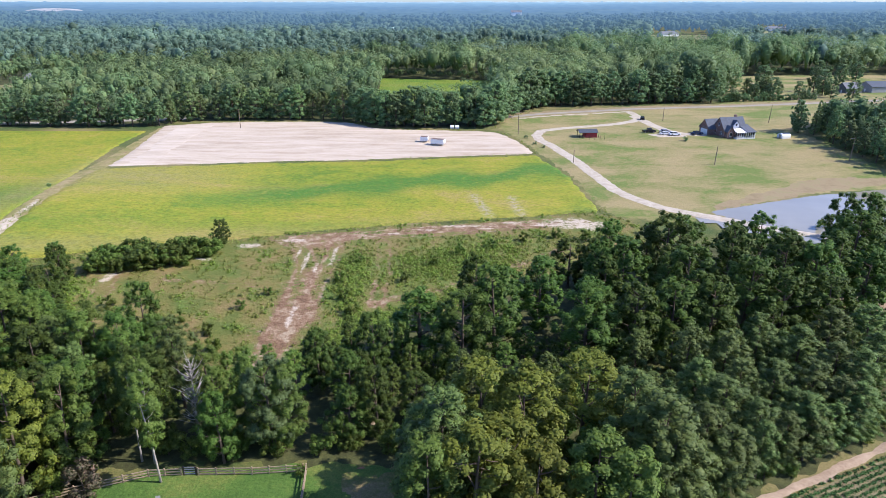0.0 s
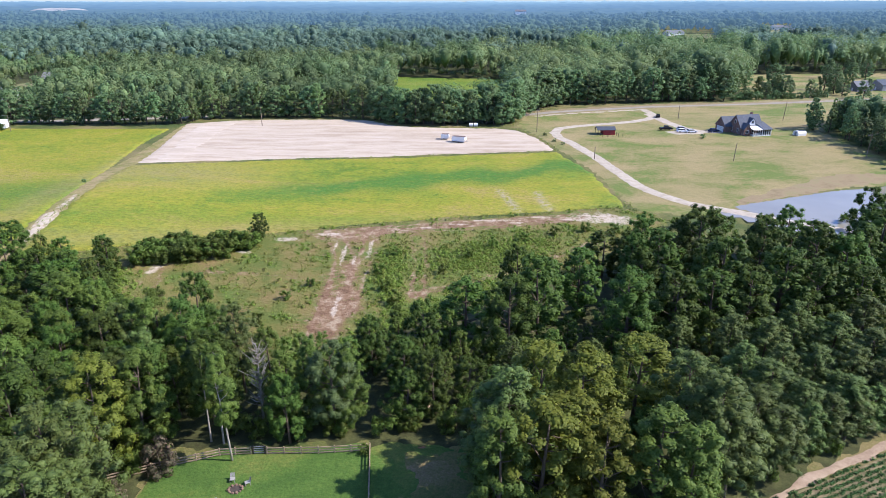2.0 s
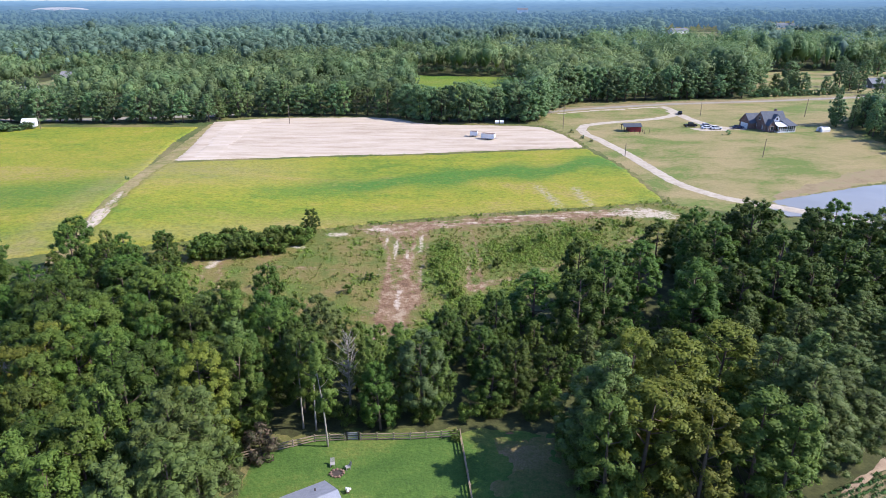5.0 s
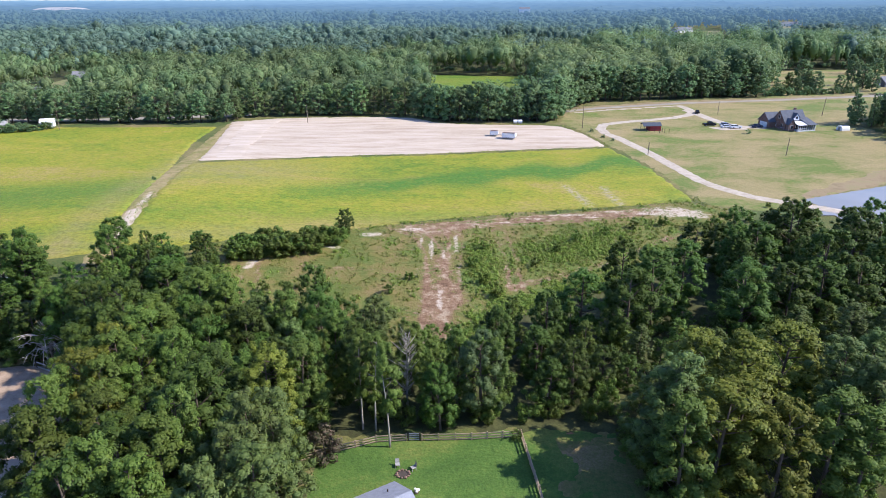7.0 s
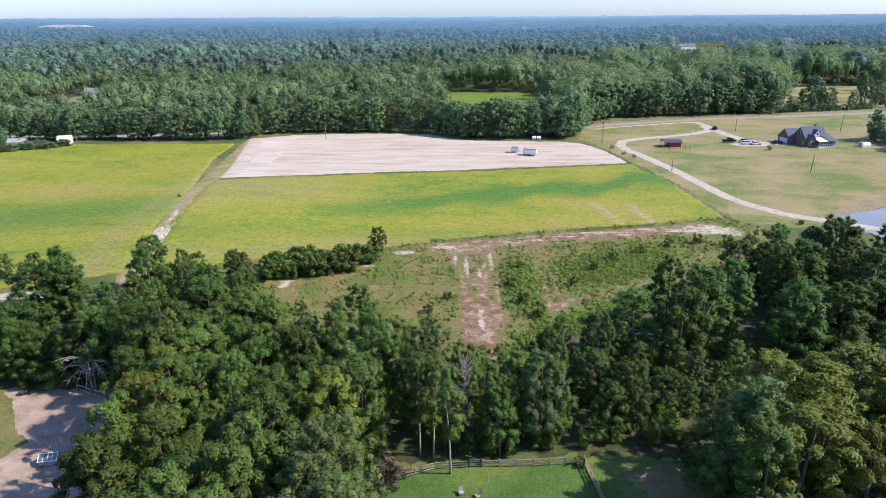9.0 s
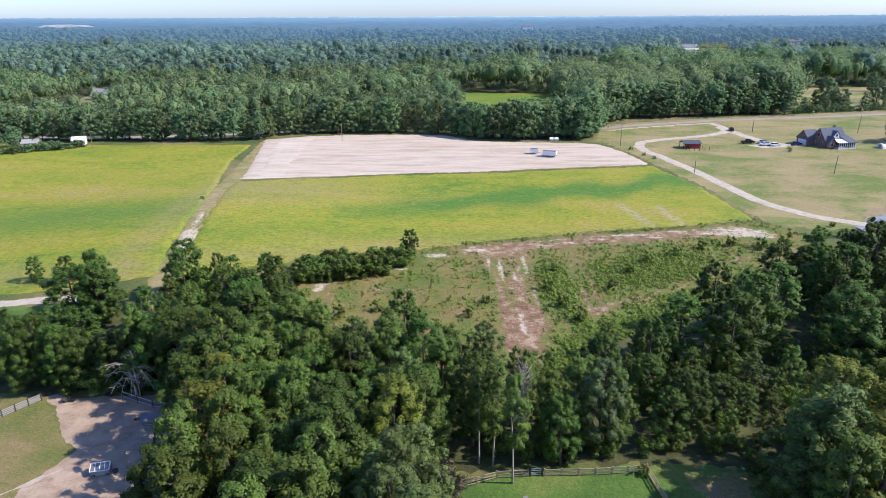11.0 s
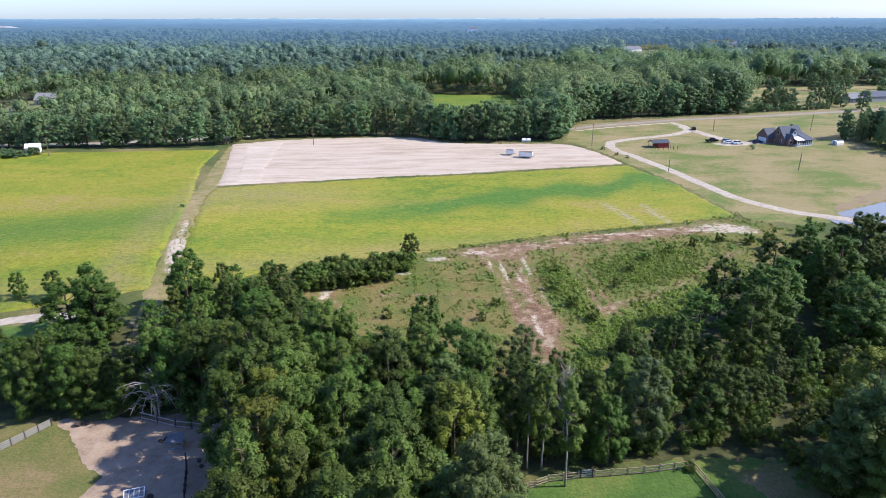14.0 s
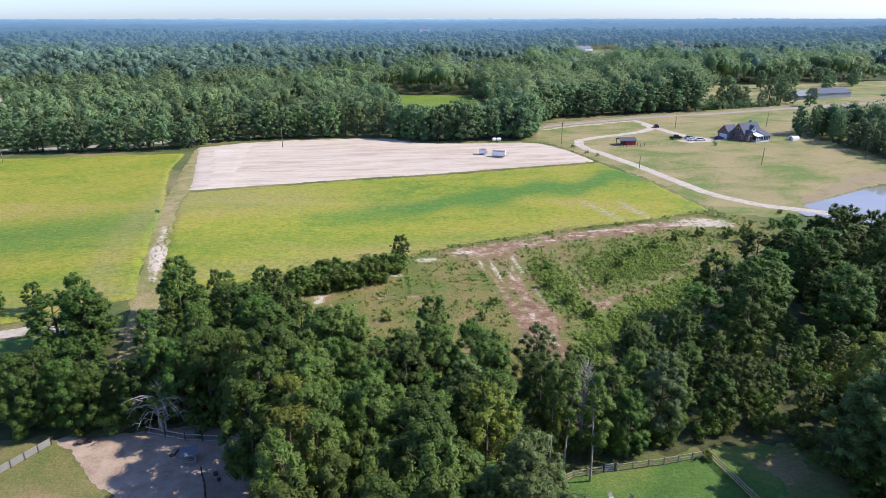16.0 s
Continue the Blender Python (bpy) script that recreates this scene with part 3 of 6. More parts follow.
def leaves(centres, radii, count, size, rng, slim=0.6, squash=1.0, droop=0.0, up=0.0, heart=None):
    """Leaf blades spread through the outer shell of each clump: arrays of verts and faces.
    heart gives the middle of the crown that each clump belongs to, and how flat that crown is."""
    centres, radii = np.asarray(centres, float), np.asarray(radii, float)
    which = np.repeat(np.arange(len(centres)), np.maximum(3, (count * radii ** 2 / np.mean(radii ** 2)).astype(int)))
    n = len(which)
    d = rng.normal(size=(n, 3))
    d /= np.linalg.norm(d, axis=1)[:, None]
    reach = rng.uniform(0.5, 1.1, n) ** 0.5
    p = centres[which] + d * (radii[which] * reach)[:, None] * np.array([1, 1, squash])
    normal = d * 0.85 + rng.normal(size=(n, 3)) * 0.32 + np.array([0, 0, 0.35])
    o = d
    if heart is not None:
        o = (p - heart[0][which]) * np.array([1, 1, heart[1]])
        o /= np.linalg.norm(o, axis=1)[:, None] + 1e-9
        normal += 0.45 * o
    normal /= np.linalg.norm(normal, axis=1)[:, None]
    a = np.cross(normal, rng.normal(size=(n, 3)))
    a[:, 2] -= droop
    a /= np.linalg.norm(a, axis=1)[:, None] + 1e-9
    b = np.cross(normal, a)
    s = (size * rng.uniform(0.6, 1.35, n))[:, None]
    soft = o * 0.5 + d * 0.45 + normal * 0.35
    SHADE.append(np.repeat(soft + np.array([0, 0, up]), 4, axis=0))
    quad = np.stack([p - a * s, p - b * s * slim + a * s * 0.1, p + a * s - normal * s * 0.25, p + b * s * slim - a * s * 0.1], 1)
    return quad.reshape(-1, 3), np.arange(4 * n).reshape(-1, 4)


ICO = bmesh.new()
bmesh.ops.create_icosphere(ICO, subdivisions=1, radius=1)
ICO_V = np.array([v.co[:] for v in ICO.verts])
ICO_F = np.array([[v.index for v in f.verts] for f in ICO.faces])
ICO.free()


def cores(centres, radii, rng, squash=1.0, share=0.5):
    """Dense hearts of the clumps."""
    V, F = [], []
    for i, (c, r) in enumerate(zip(centres, radii)):
        V.append(np.asarray(c) + ICO_V * r * share * rng.uniform(0.8, 1.15, (12, 1)) * np.array([1, 1, squash]))
        F.append(ICO_F + 12 * i)
    return np.concatenate(V), np.concatenate(F)


def crown_mesh(name, parts_v, material):
    """One mesh of leaf quads and heart triangles."""
    (qv, qf), (tv, tf) = parts_v
    nv = len(qv) + len(tv)
    me = bpy.data.meshes.new(name)
    me.vertices.add(nv)
    me.vertices.foreach_set("co", np.concatenate([qv, tv]).astype(np.float32).ravel())
    loops = np.concatenate([qf.ravel(), tf.ravel() + len(qv)])
    me.loops.add(len(loops))
    me.loops.foreach_set("vertex_index", loops.astype(np.int32))
    starts = np.concatenate([np.arange(len(qf)) * 4, len(qf) * 4 + np.arange(len(tf)) * 3])
    me.polygons.add(len(starts))
    me.polygons.foreach_set("loop_start", starts.astype(np.int32))
    me.update(calc_edges=True)
    me.polygons.foreach_set("use_smooth", np.ones(len(starts), bool))
    shade = np.concatenate([SHADE.pop(), np.zeros((len(tv), 3))])
    SHADE.clear()
    shade[:len(qv)] /= np.linalg.norm(shade[:len(qv)], axis=1)[:, None] + 1e-9
    me.normals_split_custom_set_from_vertices(shade.tolist())
    me.materials.append(material)
    return me


def clumps_round(rng, h, base, wide, n, lo=0.9, hi=1.7, waist=0.42):
    """Clumps over the skin of an uneven crown from base to h, gathered into boughs."""
    c, r = [], []
    boughs = max(6, n // 4)
    for i in range(boughs):
        u = (i + rng.uniform(0, 1)) / boughs
        a = i * 2.4 + rng.uniform(-0.5, 0.5)
        shape = math.sqrt(max(0.04, 1 - ((u - waist) / (1.04 - waist if u > waist else waist + 0.22)) ** 2))
        reach = wide * shape * rng.uniform(0.8, 1.12)
        z = base + (h - base) * u
        for k in range(n // boughs):
            q = rng.uniform(0.3, 1.0) ** 0.55
            b = a + rng.normal() * 0.5
            w = reach * q
            rad = rng.uniform(lo, hi) * (1.08 - 0.3 * q) * (1.0 - 0.2 * u)
            c.append((w * math.cos(b), w * math.sin(b), min(h - rad, max(base + 0.3 * rad, z + 0.35 * w * (1 - u) + rng.normal() * 0.5 - 0.5 * rad))))
            r.append(rad)
    c.append((0.2, 0.1, h - 0.8))
    r.append(0.8 * hi / 1.4)
    return c, r


def clumps_pine(rng, h, base, wide):
    """Tufted boughs in loose whorls."""
    c, r = [], []
    z = base
    while z < h - 0.6:
        u = (z - base) / (h - base)
        reach = wide * (1.0 - u ** 2.2) * rng.uniform(0.75, 1.15) + 0.5
        a0 = rng.uniform(0, 6.28)
        for k in range(5 if u < 0.7 else 4):
            a = a0 + k * 6.28 / 5 + rng.uniform(-0.3, 0.3)
            for q in (0.45, 0.95):
                w = reach * q * rng.uniform(0.8, 1.1)
                c.append((w * math.cos(a), w * math.sin(a), z + 0.25 * w + rng.uniform(-0.3, 0.3)))
                r.append(rng.uniform(0.62, 0.98) * (1 - 0.25 * u))
        z += rng.uniform(0.85, 1.25)
    c.append((0, 0, h - 0.5))
    r.append(0.7)
    return c, r


def limbs(rng, h, thick, reach_from, ends, lean=0.3):
    """A trunk and limbs that run out to some of the clumps."""
    bend = rng.uniform(-lean, lean, 2)
    trunk = [(bend[0] * u * u, bend[1] * u * u, h * u - 0.35 * (u == 0)) for u in (0, 0.12, 0.3, 0.5, 0.7, 0.86)]
    got = [tube(trunk, [thick * k for k in (1.35, 1.0, 0.85, 0.65, 0.42, 0.18)], 7)]
    for e in ends:
        z0 = max(reach_from, e[2] - 0.55 * math.hypot(e[0], e[1]) - 0.6)
        u = min(0.86, z0 / h)
        start = (bend[0] * u * u, bend[1] * u * u, z0)
        mid = tuple(0.5 * (s + t) + d for s, t, d in zip(start, e, (0, 0, -0.25)))
        got.append(tube([start, mid, e], [thick * 0.38, thick * 0.24, thick * 0.07], 4))
    return joined(got)


MODELS = {}


def tree_crown(c, r, count, size, rng, h, base, wide, slim=0.6, squash=1.0):
    """Leaves and dark hearts of one crown; each clump is closed from within."""
    middle = np.tile([0.0, 0.0, base + 0.42 * (h - base)], (len(c), 1))
    blades = leaves(c, r, count, size, rng, slim, squash, 0.0, 0.5, (middle, 2 * wide / (h - base)))
    return blades, cores(c, np.array(r), rng, squash, 0.64)


def tree_model(kind, variant, far=0, haze_tint=False):
    """The mesh pair (trunk, crown) of one kind of tree; heights near 16 m, scaled when planted."""
    key = (kind, variant, far, haze_tint)
    if key in MODELS:
        return MODELS[key]
    rng = np.random.default_rng(100 * variant + sum(map(ord, kind)))
    bark, leaf = BARK, LEAF_DARK
    more, big = ((1.85, 0.62), (0.8, 0.95), (0.3, 1.6))[far]
    h = 16.0
    if kind == "pine":
        c, r = clumps_pine(rng, h, 4.0, 3.7)
        crown = tree_crown(c, r, 46 * more, 0.26 * big, rng, h, 4.0, 3.7, 0.32, 0.75)
        leaf, wood = NEEDLES, limbs(rng, h, 0.22, 4.0, c[::4], 0.4)
    elif kind == "broad":
        c, r = clumps_round(rng, h, 1.2, 4.1, 112, 0.65, 1.25)
        crown = tree_crown(c, r, 50 * more, 0.225 * big, rng, h, 1.2, 3.9)
        wood = limbs(rng, h, 0.26, 2.5, c[::6])
    elif kind == "tall":
        c, r = clumps_round(rng, h, 1.2, 3.1, 98, 0.55, 1.05, 0.26)
        crown = tree_crown(c, r, 48 * more, 0.21 * big, rng, h, 1.2, 2.9)
        leaf, wood = LEAF_FRESH, limbs(rng, h, 0.2, 2.2, c[::6], 0.6)
    elif kind == "pale_trunk":
        c, r = clumps_round(rng, h, 6.0, 1.9, 49, 0.5, 0.95)
        crown = tree_crown(c, r, 44 * more, 0.22 * big, rng, h, 6.0, 1.9)
        leaf, bark, wood = LEAF_FRESH, PALE_BARK, limbs(rng, h, 0.14, 5.0, c[::5], 1.2)
    elif kind == "yellow":
        c, r = clumps_round(rng, h, 1.6, 3.8, 105, 0.6, 1.15)
        crown = tree_crown(c, r, 50 * more, 0.22 * big, rng, h, 1.6, 3.6)
        leaf, wood = LEAF_YELLOW, limbs(rng, h, 0.24, 2.5, c[::6])
    elif kind == "grey":
        c, r = clumps_round(rng, h, 2.0, 4.2, 105, 0.65, 1.2)
        crown = tree_crown(c, r, 48 * more, 0.22 * big, rng, h, 2.0, 4.0)
        leaf, wood = LEAF_GREY, limbs(rng, h, 0.24, 2.5, c[::6])
    elif kind == "blossom":
        h = 5.0
        c, r = clumps_round(rng, h, 0.6, 2.0, 30, 0.6, 1.0)
        crown = (leaves(c, r, 50 * more, 0.2 * big, rng), cores(c, r, rng))
        leaf, wood = LEAF_FADED, limbs(rng, h * 0.8, 0.09, 0.2, c[::3])
    elif kind == "conifer":
        h = 7.0
        c = [(w * math.cos(a), w * math.sin(a), z) for z, w in ((0.9, 1.3), (1.7, 1.3), (2.6, 1.1), (3.5, 0.9), (4.4, 0.65), (5.2, 0.4)) for a in np.arange(0, 6.2, 1.05) + z] + [(0, 0, 6.0), (0, 0, 6.5)]
        r = [0.75 - 0.06 * p[2] for p in c]
        crown = (leaves(c, r, 26 * more, 0.2 * big, rng), cores(c, r, rng))
        leaf, wood = NEEDLES, limbs(rng, h * 0.8, 0.12, 0.3, c[::6])
    elif kind == "shrub":
        h = 4.0
        c, r = clumps_round(rng, h, 0.5, 1.7, 20, lo=0.55, hi=0.95)
        c, r = c[:-1], r[:-1]
        crown = (leaves(c, r, 46 * more, 0.2 * big, rng), cores(c, r, rng))
        leaf, wood = LEAF_FRESH, limbs(rng, h * 0.8, 0.08, 0.2, c[::3])
    else:
        h = 15.0
        c, r = clumps_round(rng, h, 4.0, 2.3, 46)
        some = c[::9]
        crown = (leaves(some, [0.5] * len(some), 12, 0.2, rng), cores(some, [0.2] * len(some), rng))
        twigs = [tuple(np.array(p) + rng.normal(size=3) * 0.7) for p in c for _ in range(2)]
        bark, leaf, wood = DEAD_WOOD, LEAF_GREY, limbs(rng, h, 0.2, 3.0, c + twigs, 0.5)
    trunk = bpy.data.meshes.new("trunk")
    trunk.from_pydata(wood[0], [], wood[1])
    trunk.polygons.foreach_set("use_smooth", np.ones(len(trunk.polygons), bool))
    trunk.materials.append(bark)
    # trees beyond y 180 take the leaf colours with painted haze
    MODELS[key] = (h, trunk, crown_mesh("crown", crown, EDGE_PALE if haze_tint and kind == "tall" else EDGE if haze_tint else leaf))
    return MODELS[key]


TREE_LABELS = {
    "pine": "dark green pine with tufted needles and a bare lower trunk",
    "broad": "dense dark green broadleaf tree with a clumped crown",
    "tall": "slender fresh green broadleaf tree in the woods",
    "pale_trunk": "slim tree with a pale bare trunk and light crown",
    "yellow": "broadleaf tree with yellowing green leaves",
    "grey": "rounded tree with grey-green foliage",
    "shrub": "low dense green shrub",
    "blossom": "rounded shrub with faded pinkish-brown blossom",
    "conifer": "small dark conical evergreen tree",
    "dead": "bare dead tree with bleached grey branches",
}
plant_rng = random.Random(7)
PLANTED = []


def plant(kind, x, y, h, wide=1.0, name="", label="", group=""):
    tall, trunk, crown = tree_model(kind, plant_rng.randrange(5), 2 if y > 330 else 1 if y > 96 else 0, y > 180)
    name = name or {"shrub": "shrub", "blossom": "blossom_shrub", "pine": "pine_tree", "dead": "dead_tree", "broad": "broadleaf_tree", "tall": "slender_tree", "yellow": "slender_tree", "conifer": "evergreen_tree"}.get(kind, "tree")
    top = new(name)
    s = h / tall
    w = s ** 0.75 * wide * plant_rng.uniform(0.9, 1.12)
    top.matrix_basis = Matrix.LocRotScale((x, y, ground_z(x, y)), Euler((plant_rng.uniform(-0.04, 0.04), plant_rng.uniform(-0.04, 0.04), plant_rng.uniform(0, 6.28))), (w, w, s))
    top.empty_display_size = 0.5
    for part_name, me in (("trunk", trunk), ("crown", crown)):
        ob = new(part_name, me)
        ob.parent = top
    PLANTED.append((x, y, h))
    return tagged(top, label or TREE_LABELS[kind], "shrub" if kind == "shrub" else "tree", group or ("shrubs of the clearing" if kind == "shrub" else "trees of the near woods"))


# trees of the near woods: x, y, height
BROAD_A = [(35.1, 116.2, 15), (46.1, 124.6, 17), (44.1, 107.6, 17), (56.2, 118.5, 17), (54.6, 106.1, 16), (65.6, 115.7, 17), (70.1, 112.6, 16), (87.5, 128.8, 16), (77.5, 119, 15), (31.5, 123.2, 12), (26.3, 125.5, 11), (8.9, 98.9, 17), (23.7, 95.5, 16), (18, 109.4, 14), (3.2, 94.4, 15), (-4.1, 98.5, 13), (-11.1, 92.3, 12), (-19.4, 88.6, 11), (31.8, 96.5, 15), (39.4, 99.7, 14), (60.6, 104.4, 14), (81.1, 114.5, 14), (46, 99.7, 14), (68.6, 104.1, 13), (-10.5, 81.4, 9)]
BROAD_B = [(-4, 81.5, 8), (-29.4, 71.5, 11), (-97.2, 119.1, 13), (-87.6, 114.4, 11), (-80.8, 126.6, 8), (-111.7, 112.4, 13), (-69, 85.6, 15), (-59.1, 81.8, 15), (-69.7, 69.9, 17), (-59.7, 66.8, 17), (-59.4, 60.4, 18), (-65.9, 44.2, 18), (-47.9, 72.4, 15), (-19.8, 91.6, 9), (-9.3, 77.9, 11), (-76.2, 54.3, 16)]
BROAD_C = [(-63.8, 50.8, 17), (-113.6, 117.4, 13), (-126.5, 129, 6.5), (-134, 130, 6), (-98, 122.7, 13), (-83.6, 130.5, 7), (-111.7, 92.6, 13), (-102.5, 91.8, 9), (-114.2, 90.4, 13), (-91.6, 90.5, 14), (-84.2, 89.8, 14), (-52.9, 146.1, 7), (-99.5, 90.5, 8), (-105, 91, 11), (-52, 101, 13), (-45, 90, 12)]
YELLOW_A = [(4.5, 67.8, 18), (9.7, 65.9, 18), (18.3, 72.2, 17), (7.2, 59.8, 16), (3.3, 56.5, 17), (9.5, 54.1, 16), (-84.5, 93.6, 13), (-74.6, 63.8, 18), (-51.7, 64.3, 18), (-74.4, 73, 17)]
PINE_A = [(0.4, 60.9, 19), (23.5, 65.9, 18), (25.3, 62.7, 17), (-49.9, 52.9, 19), (-48.2, 55.5, 18), (-48.6, 45.7, 18), (-52.4, 42.5, 18), (-51.3, 49.3, 18), (-47.6, 50.6, 14), (-1.5, 62, 16)]
PINE_B = [(37.3, 87.8, 12), (43, 86.9, 12), (50.1, 91.4, 12), (55.6, 89.5, 11), (64, 95.2, 11), (71, 96.2, 11), (47.4, 79.8, 11), (52.9, 79.8, 11), (61.1, 82.8, 11), (37.7, 74, 12), (32.3, 66.2, 13), (40.6, 70.2, 11), (48.7, 73, 10), (57, 75.7, 10), (27, 60.7, 13), (34.6, 64.4, 11), (42.6, 79.8, 11), (47.2, 74.3, 10), (55.5, 77, 10), (35.5, 78.2, 12), (58.8, 84.4, 11), (66.7, 87.8, 11)]
TALL_A = [(16, 55.5, 17), (19.2, 54.1, 16), (-1.4, 54.6, 17), (-33.9, 81.1, 13), (-26.9, 76.4, 14), (-21.4, 75.2, 13), (-94.7, 90.7, 15), (-68.7, 57.2, 17), (-48.7, 69.1, 16), (-59.6, 45.3, 17), (-75.3, 61.2, 17), (-70.5, 62.4, 18), (-30.5, 75, 13)]
GREY_A = [(-23.4, 74.6, 14.5)]
DEAD_A = [(-34.4, 76.5, 14), (-94.2, 88.5, 9)]
PALE_TRUNK_A = [(-40.6, 71.8, 16), (-38.7, 71.4, 16), (-36.4, 67.7, 17)]
TALL_WEST = [(-75.6, 84.7, 16), (-65.7, 91.6, 15), (-54, 85.5, 16), (-64.9, 69, 18), (-74.2, 56.9, 19), (-59.1, 54.5, 19), (-64.9, 47.1, 18), (-45.7, 82.6, 14), (-59.2, 49.8, 18)]
for kind, rows in (("broad", BROAD_A + BROAD_B + BROAD_C), ("yellow", YELLOW_A), ("pine", PINE_A + PINE_B), ("tall", TALL_A + TALL_WEST), ("grey", GREY_A), ("dead", DEAD_A), ("pale_trunk", PALE_TRUNK_A)):
    for x, y, h in rows:
        plant(kind, x, y, h, 1.22 if x > -6 else 1.0)


# gaps between the known trees are filled at random with lower growth
fill = random.Random(21)
KEEP_OUT = [[(-47, 20), (-46.5, 66), (-38, 72.5), (-6, 72.5), (-4, 20)], [(-112, 91), (-98, 70), (-104, 40), (-80, 40), (-80, 88)], [(-140, 92), (-111, 91), (-99, 74), (-102, 40), (-140, 40)]]


def free(x, y, gap):
    return all((x - a) ** 2 + (y - b) ** 2 > gap * gap for a, b, _ in PLANTED) and max(float(inside_by(x, y, k)) for k in KEEP_OUT) < 0.8


def fill_woods(outline, count, kinds, lo, hi, gap, tries=14):
    xs, ys = [p[0] for p in outline], [p[1] for p in outline]
    done = 0
    for _ in range(count * tries):
        x, y = fill.uniform(min(xs), max(xs)), fill.uniform(min(ys), max(ys))
        if done < count and float(inside_by(x, y, outline)) > 1.0 and free(x, y, gap):
            plant(fill.choice(kinds), x, y, fill.uniform(lo, hi))
            done += 1


for x, y, h in ((-73.5, 88, 14), (-72.6, 81, 16), (-71.8, 76, 17), (-72.5, 68.5, 17), (-73, 52, 16), (-70, 92, 16)):
    plant("tall", x, y, h + 1, 1.25)
for x, y, h in ((36, 66.6, 9), (40.5, 68.4, 9), (44.5, 70.2, 9), (48.5, 72, 8), (33, 64.6, 10), (53, 74, 8), (57.5, 76, 8)):
    plant("pine", x, y, h, 1.1)
for x, y, h in ((-78, 118, 8), (-82, 112, 10), (-75, 110, 9), (-72, 104, 10), (-80, 104, 12), (-68, 100, 9), (-86, 120, 8), (-90, 126, 8), (-62, 97, 8), (-56, 93, 8), (-116.5, 113, 12), (-110.5, 113, 12), (-118, 98, 9), (-113, 97, 11), (-122, 96, 7.5), (-108, 98, 11), (-123, 101, 9), (-131, 95, 7), (-95.5, 96, 11), (-88, 97, 12)):
    plant("broad", x, y, h, 1.3)
fill_woods([(-76, 88), (-73, 40), (-49, 38), (-48, 70), (-40, 73), (-36, 88), (-58, 94), (-68, 104)], 34, ["broad", "tall", "tall", "pine"], 11, 16, 3.3)
fill_woods([(-36, 90), (-38, 74), (-8, 74), (2, 100), (-14, 104), (-26, 94)], 16, ["broad", "tall"], 6, 11, 3.4)
fill_woods([(-6, 74), (-4, 46), (20, 44), (28, 62), (40, 70), (60, 80), (88, 95), (92, 112), (40, 96), (2, 92)], 30, ["broad", "pine", "pine", "tall"], 6, 10, 3.6)
fill_woods([(0, 96), (40, 97), (96, 116), (140, 130), (130, 141), (94, 146), (56, 140), (30, 128), (4, 112)], 40, ["broad"], 9, 15, 4.0)
fill_woods([(-114, 94), (-108, 92), (-82, 92), (-68, 104), (-80, 120), (-94, 126), (-101, 112), (-104, 100), (-112, 104)], 26, ["broad", "tall"], 7, 12, 3.6)

fill_woods([(-6, 74), (0, 70), (40, 76), (60, 84), (88, 98), (92, 112), (40, 100), (2, 98), (-14, 84)], 40, ["broad", "shrub"], 4, 7, 2.6)

# brush along the edge of the woods
brush = random.Random(3)
for line in ([(-40, 72.6), (-30, 73), (-20, 73.2), (-12, 74), (-3, 73.5)], [(-48.5, 62), (-47.5, 69)], [(-3, 72), (-3, 60), (-4, 48)], [(30, 61.5), (38, 66.5), (48, 71), (61, 77), (84, 88)], [(-82, 92), (-96, 93), (-110, 92.5)], [(-79, 86), (-78.5, 74), (-79, 64)]):
    for (ax, ay), (bx, by) in zip(line, line[1:]):
        for k in range(max(1, int(math.hypot(bx - ax, by - ay) / 2.3))):
            u = brush.random()
            plant("shrub", ax + u * (bx - ax) + brush.uniform(-0.8, 0.8), ay + u * (by - ay) + brush.uniform(0, 1.4), brush.uniform(2.0, 4.4), 1.1, group="brush at the edge of the woods")
# ---- the far woods ----
FAR_FIELD = [(-32, 306), (24, 306), (33, 462), (-45, 478)]
HOMES = [(150, 352), (246, 372), (420, 408), (520, 520), (330, 500), (212, 492)]
ROAD_WEST = [(-420, 300), (-260, 296), (-190, 294), (-130, 304)]
FRONT = [(-900, 296), (-420, 288), (-192, 285), (-122, 285), (-123.5, 298), (-58, 302), (-42, 298), (-34, 288), (-22, 283), (9, 281), (22, 284), (26, 302), (50, 341), (148, 356), (205, 374), (260, 386), (420, 420), (900, 520)]
FAR_CLEARINGS = [[(-272, 346), (-238, 346), (-236, 385), (-252, 462), (-292, 462), (-285, 400)], [(190, 593), (235, 586), (430, 1110), (325, 1110)], [(-262, 1150), (-172, 1150), (-182, 1290), (-292, 1290)], [(390, 830), (440, 830), (640, 1290), (560, 1290)]]
EAST_WOODS = [(150, 268), (147, 274), (152, 282), (172, 292), (260, 300), (290, 230), (230, 190), (160, 196), (150.5, 214), (151, 245)]


def woods_front(x):
    return np.interp(x, [p[0] for p in FRONT], [p[1] for p in FRONT])


FAR_FLOOR = [(-700, 300)] + [(x, y + 2) for x, y in FRONT[1:-1]] + [(700, 480), (900, 1150), (-1000, 1150)]
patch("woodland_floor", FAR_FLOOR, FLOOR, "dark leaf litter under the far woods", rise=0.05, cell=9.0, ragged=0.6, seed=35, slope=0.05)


def blocked(x, y):
    d = np.maximum(inside_by(x, y, FAR_FIELD), inside_by(x, y, HOMES))
    for c in FAR_CLEARINGS:
        d = np.maximum(d, inside_by(x, y, c))
    return d > 0


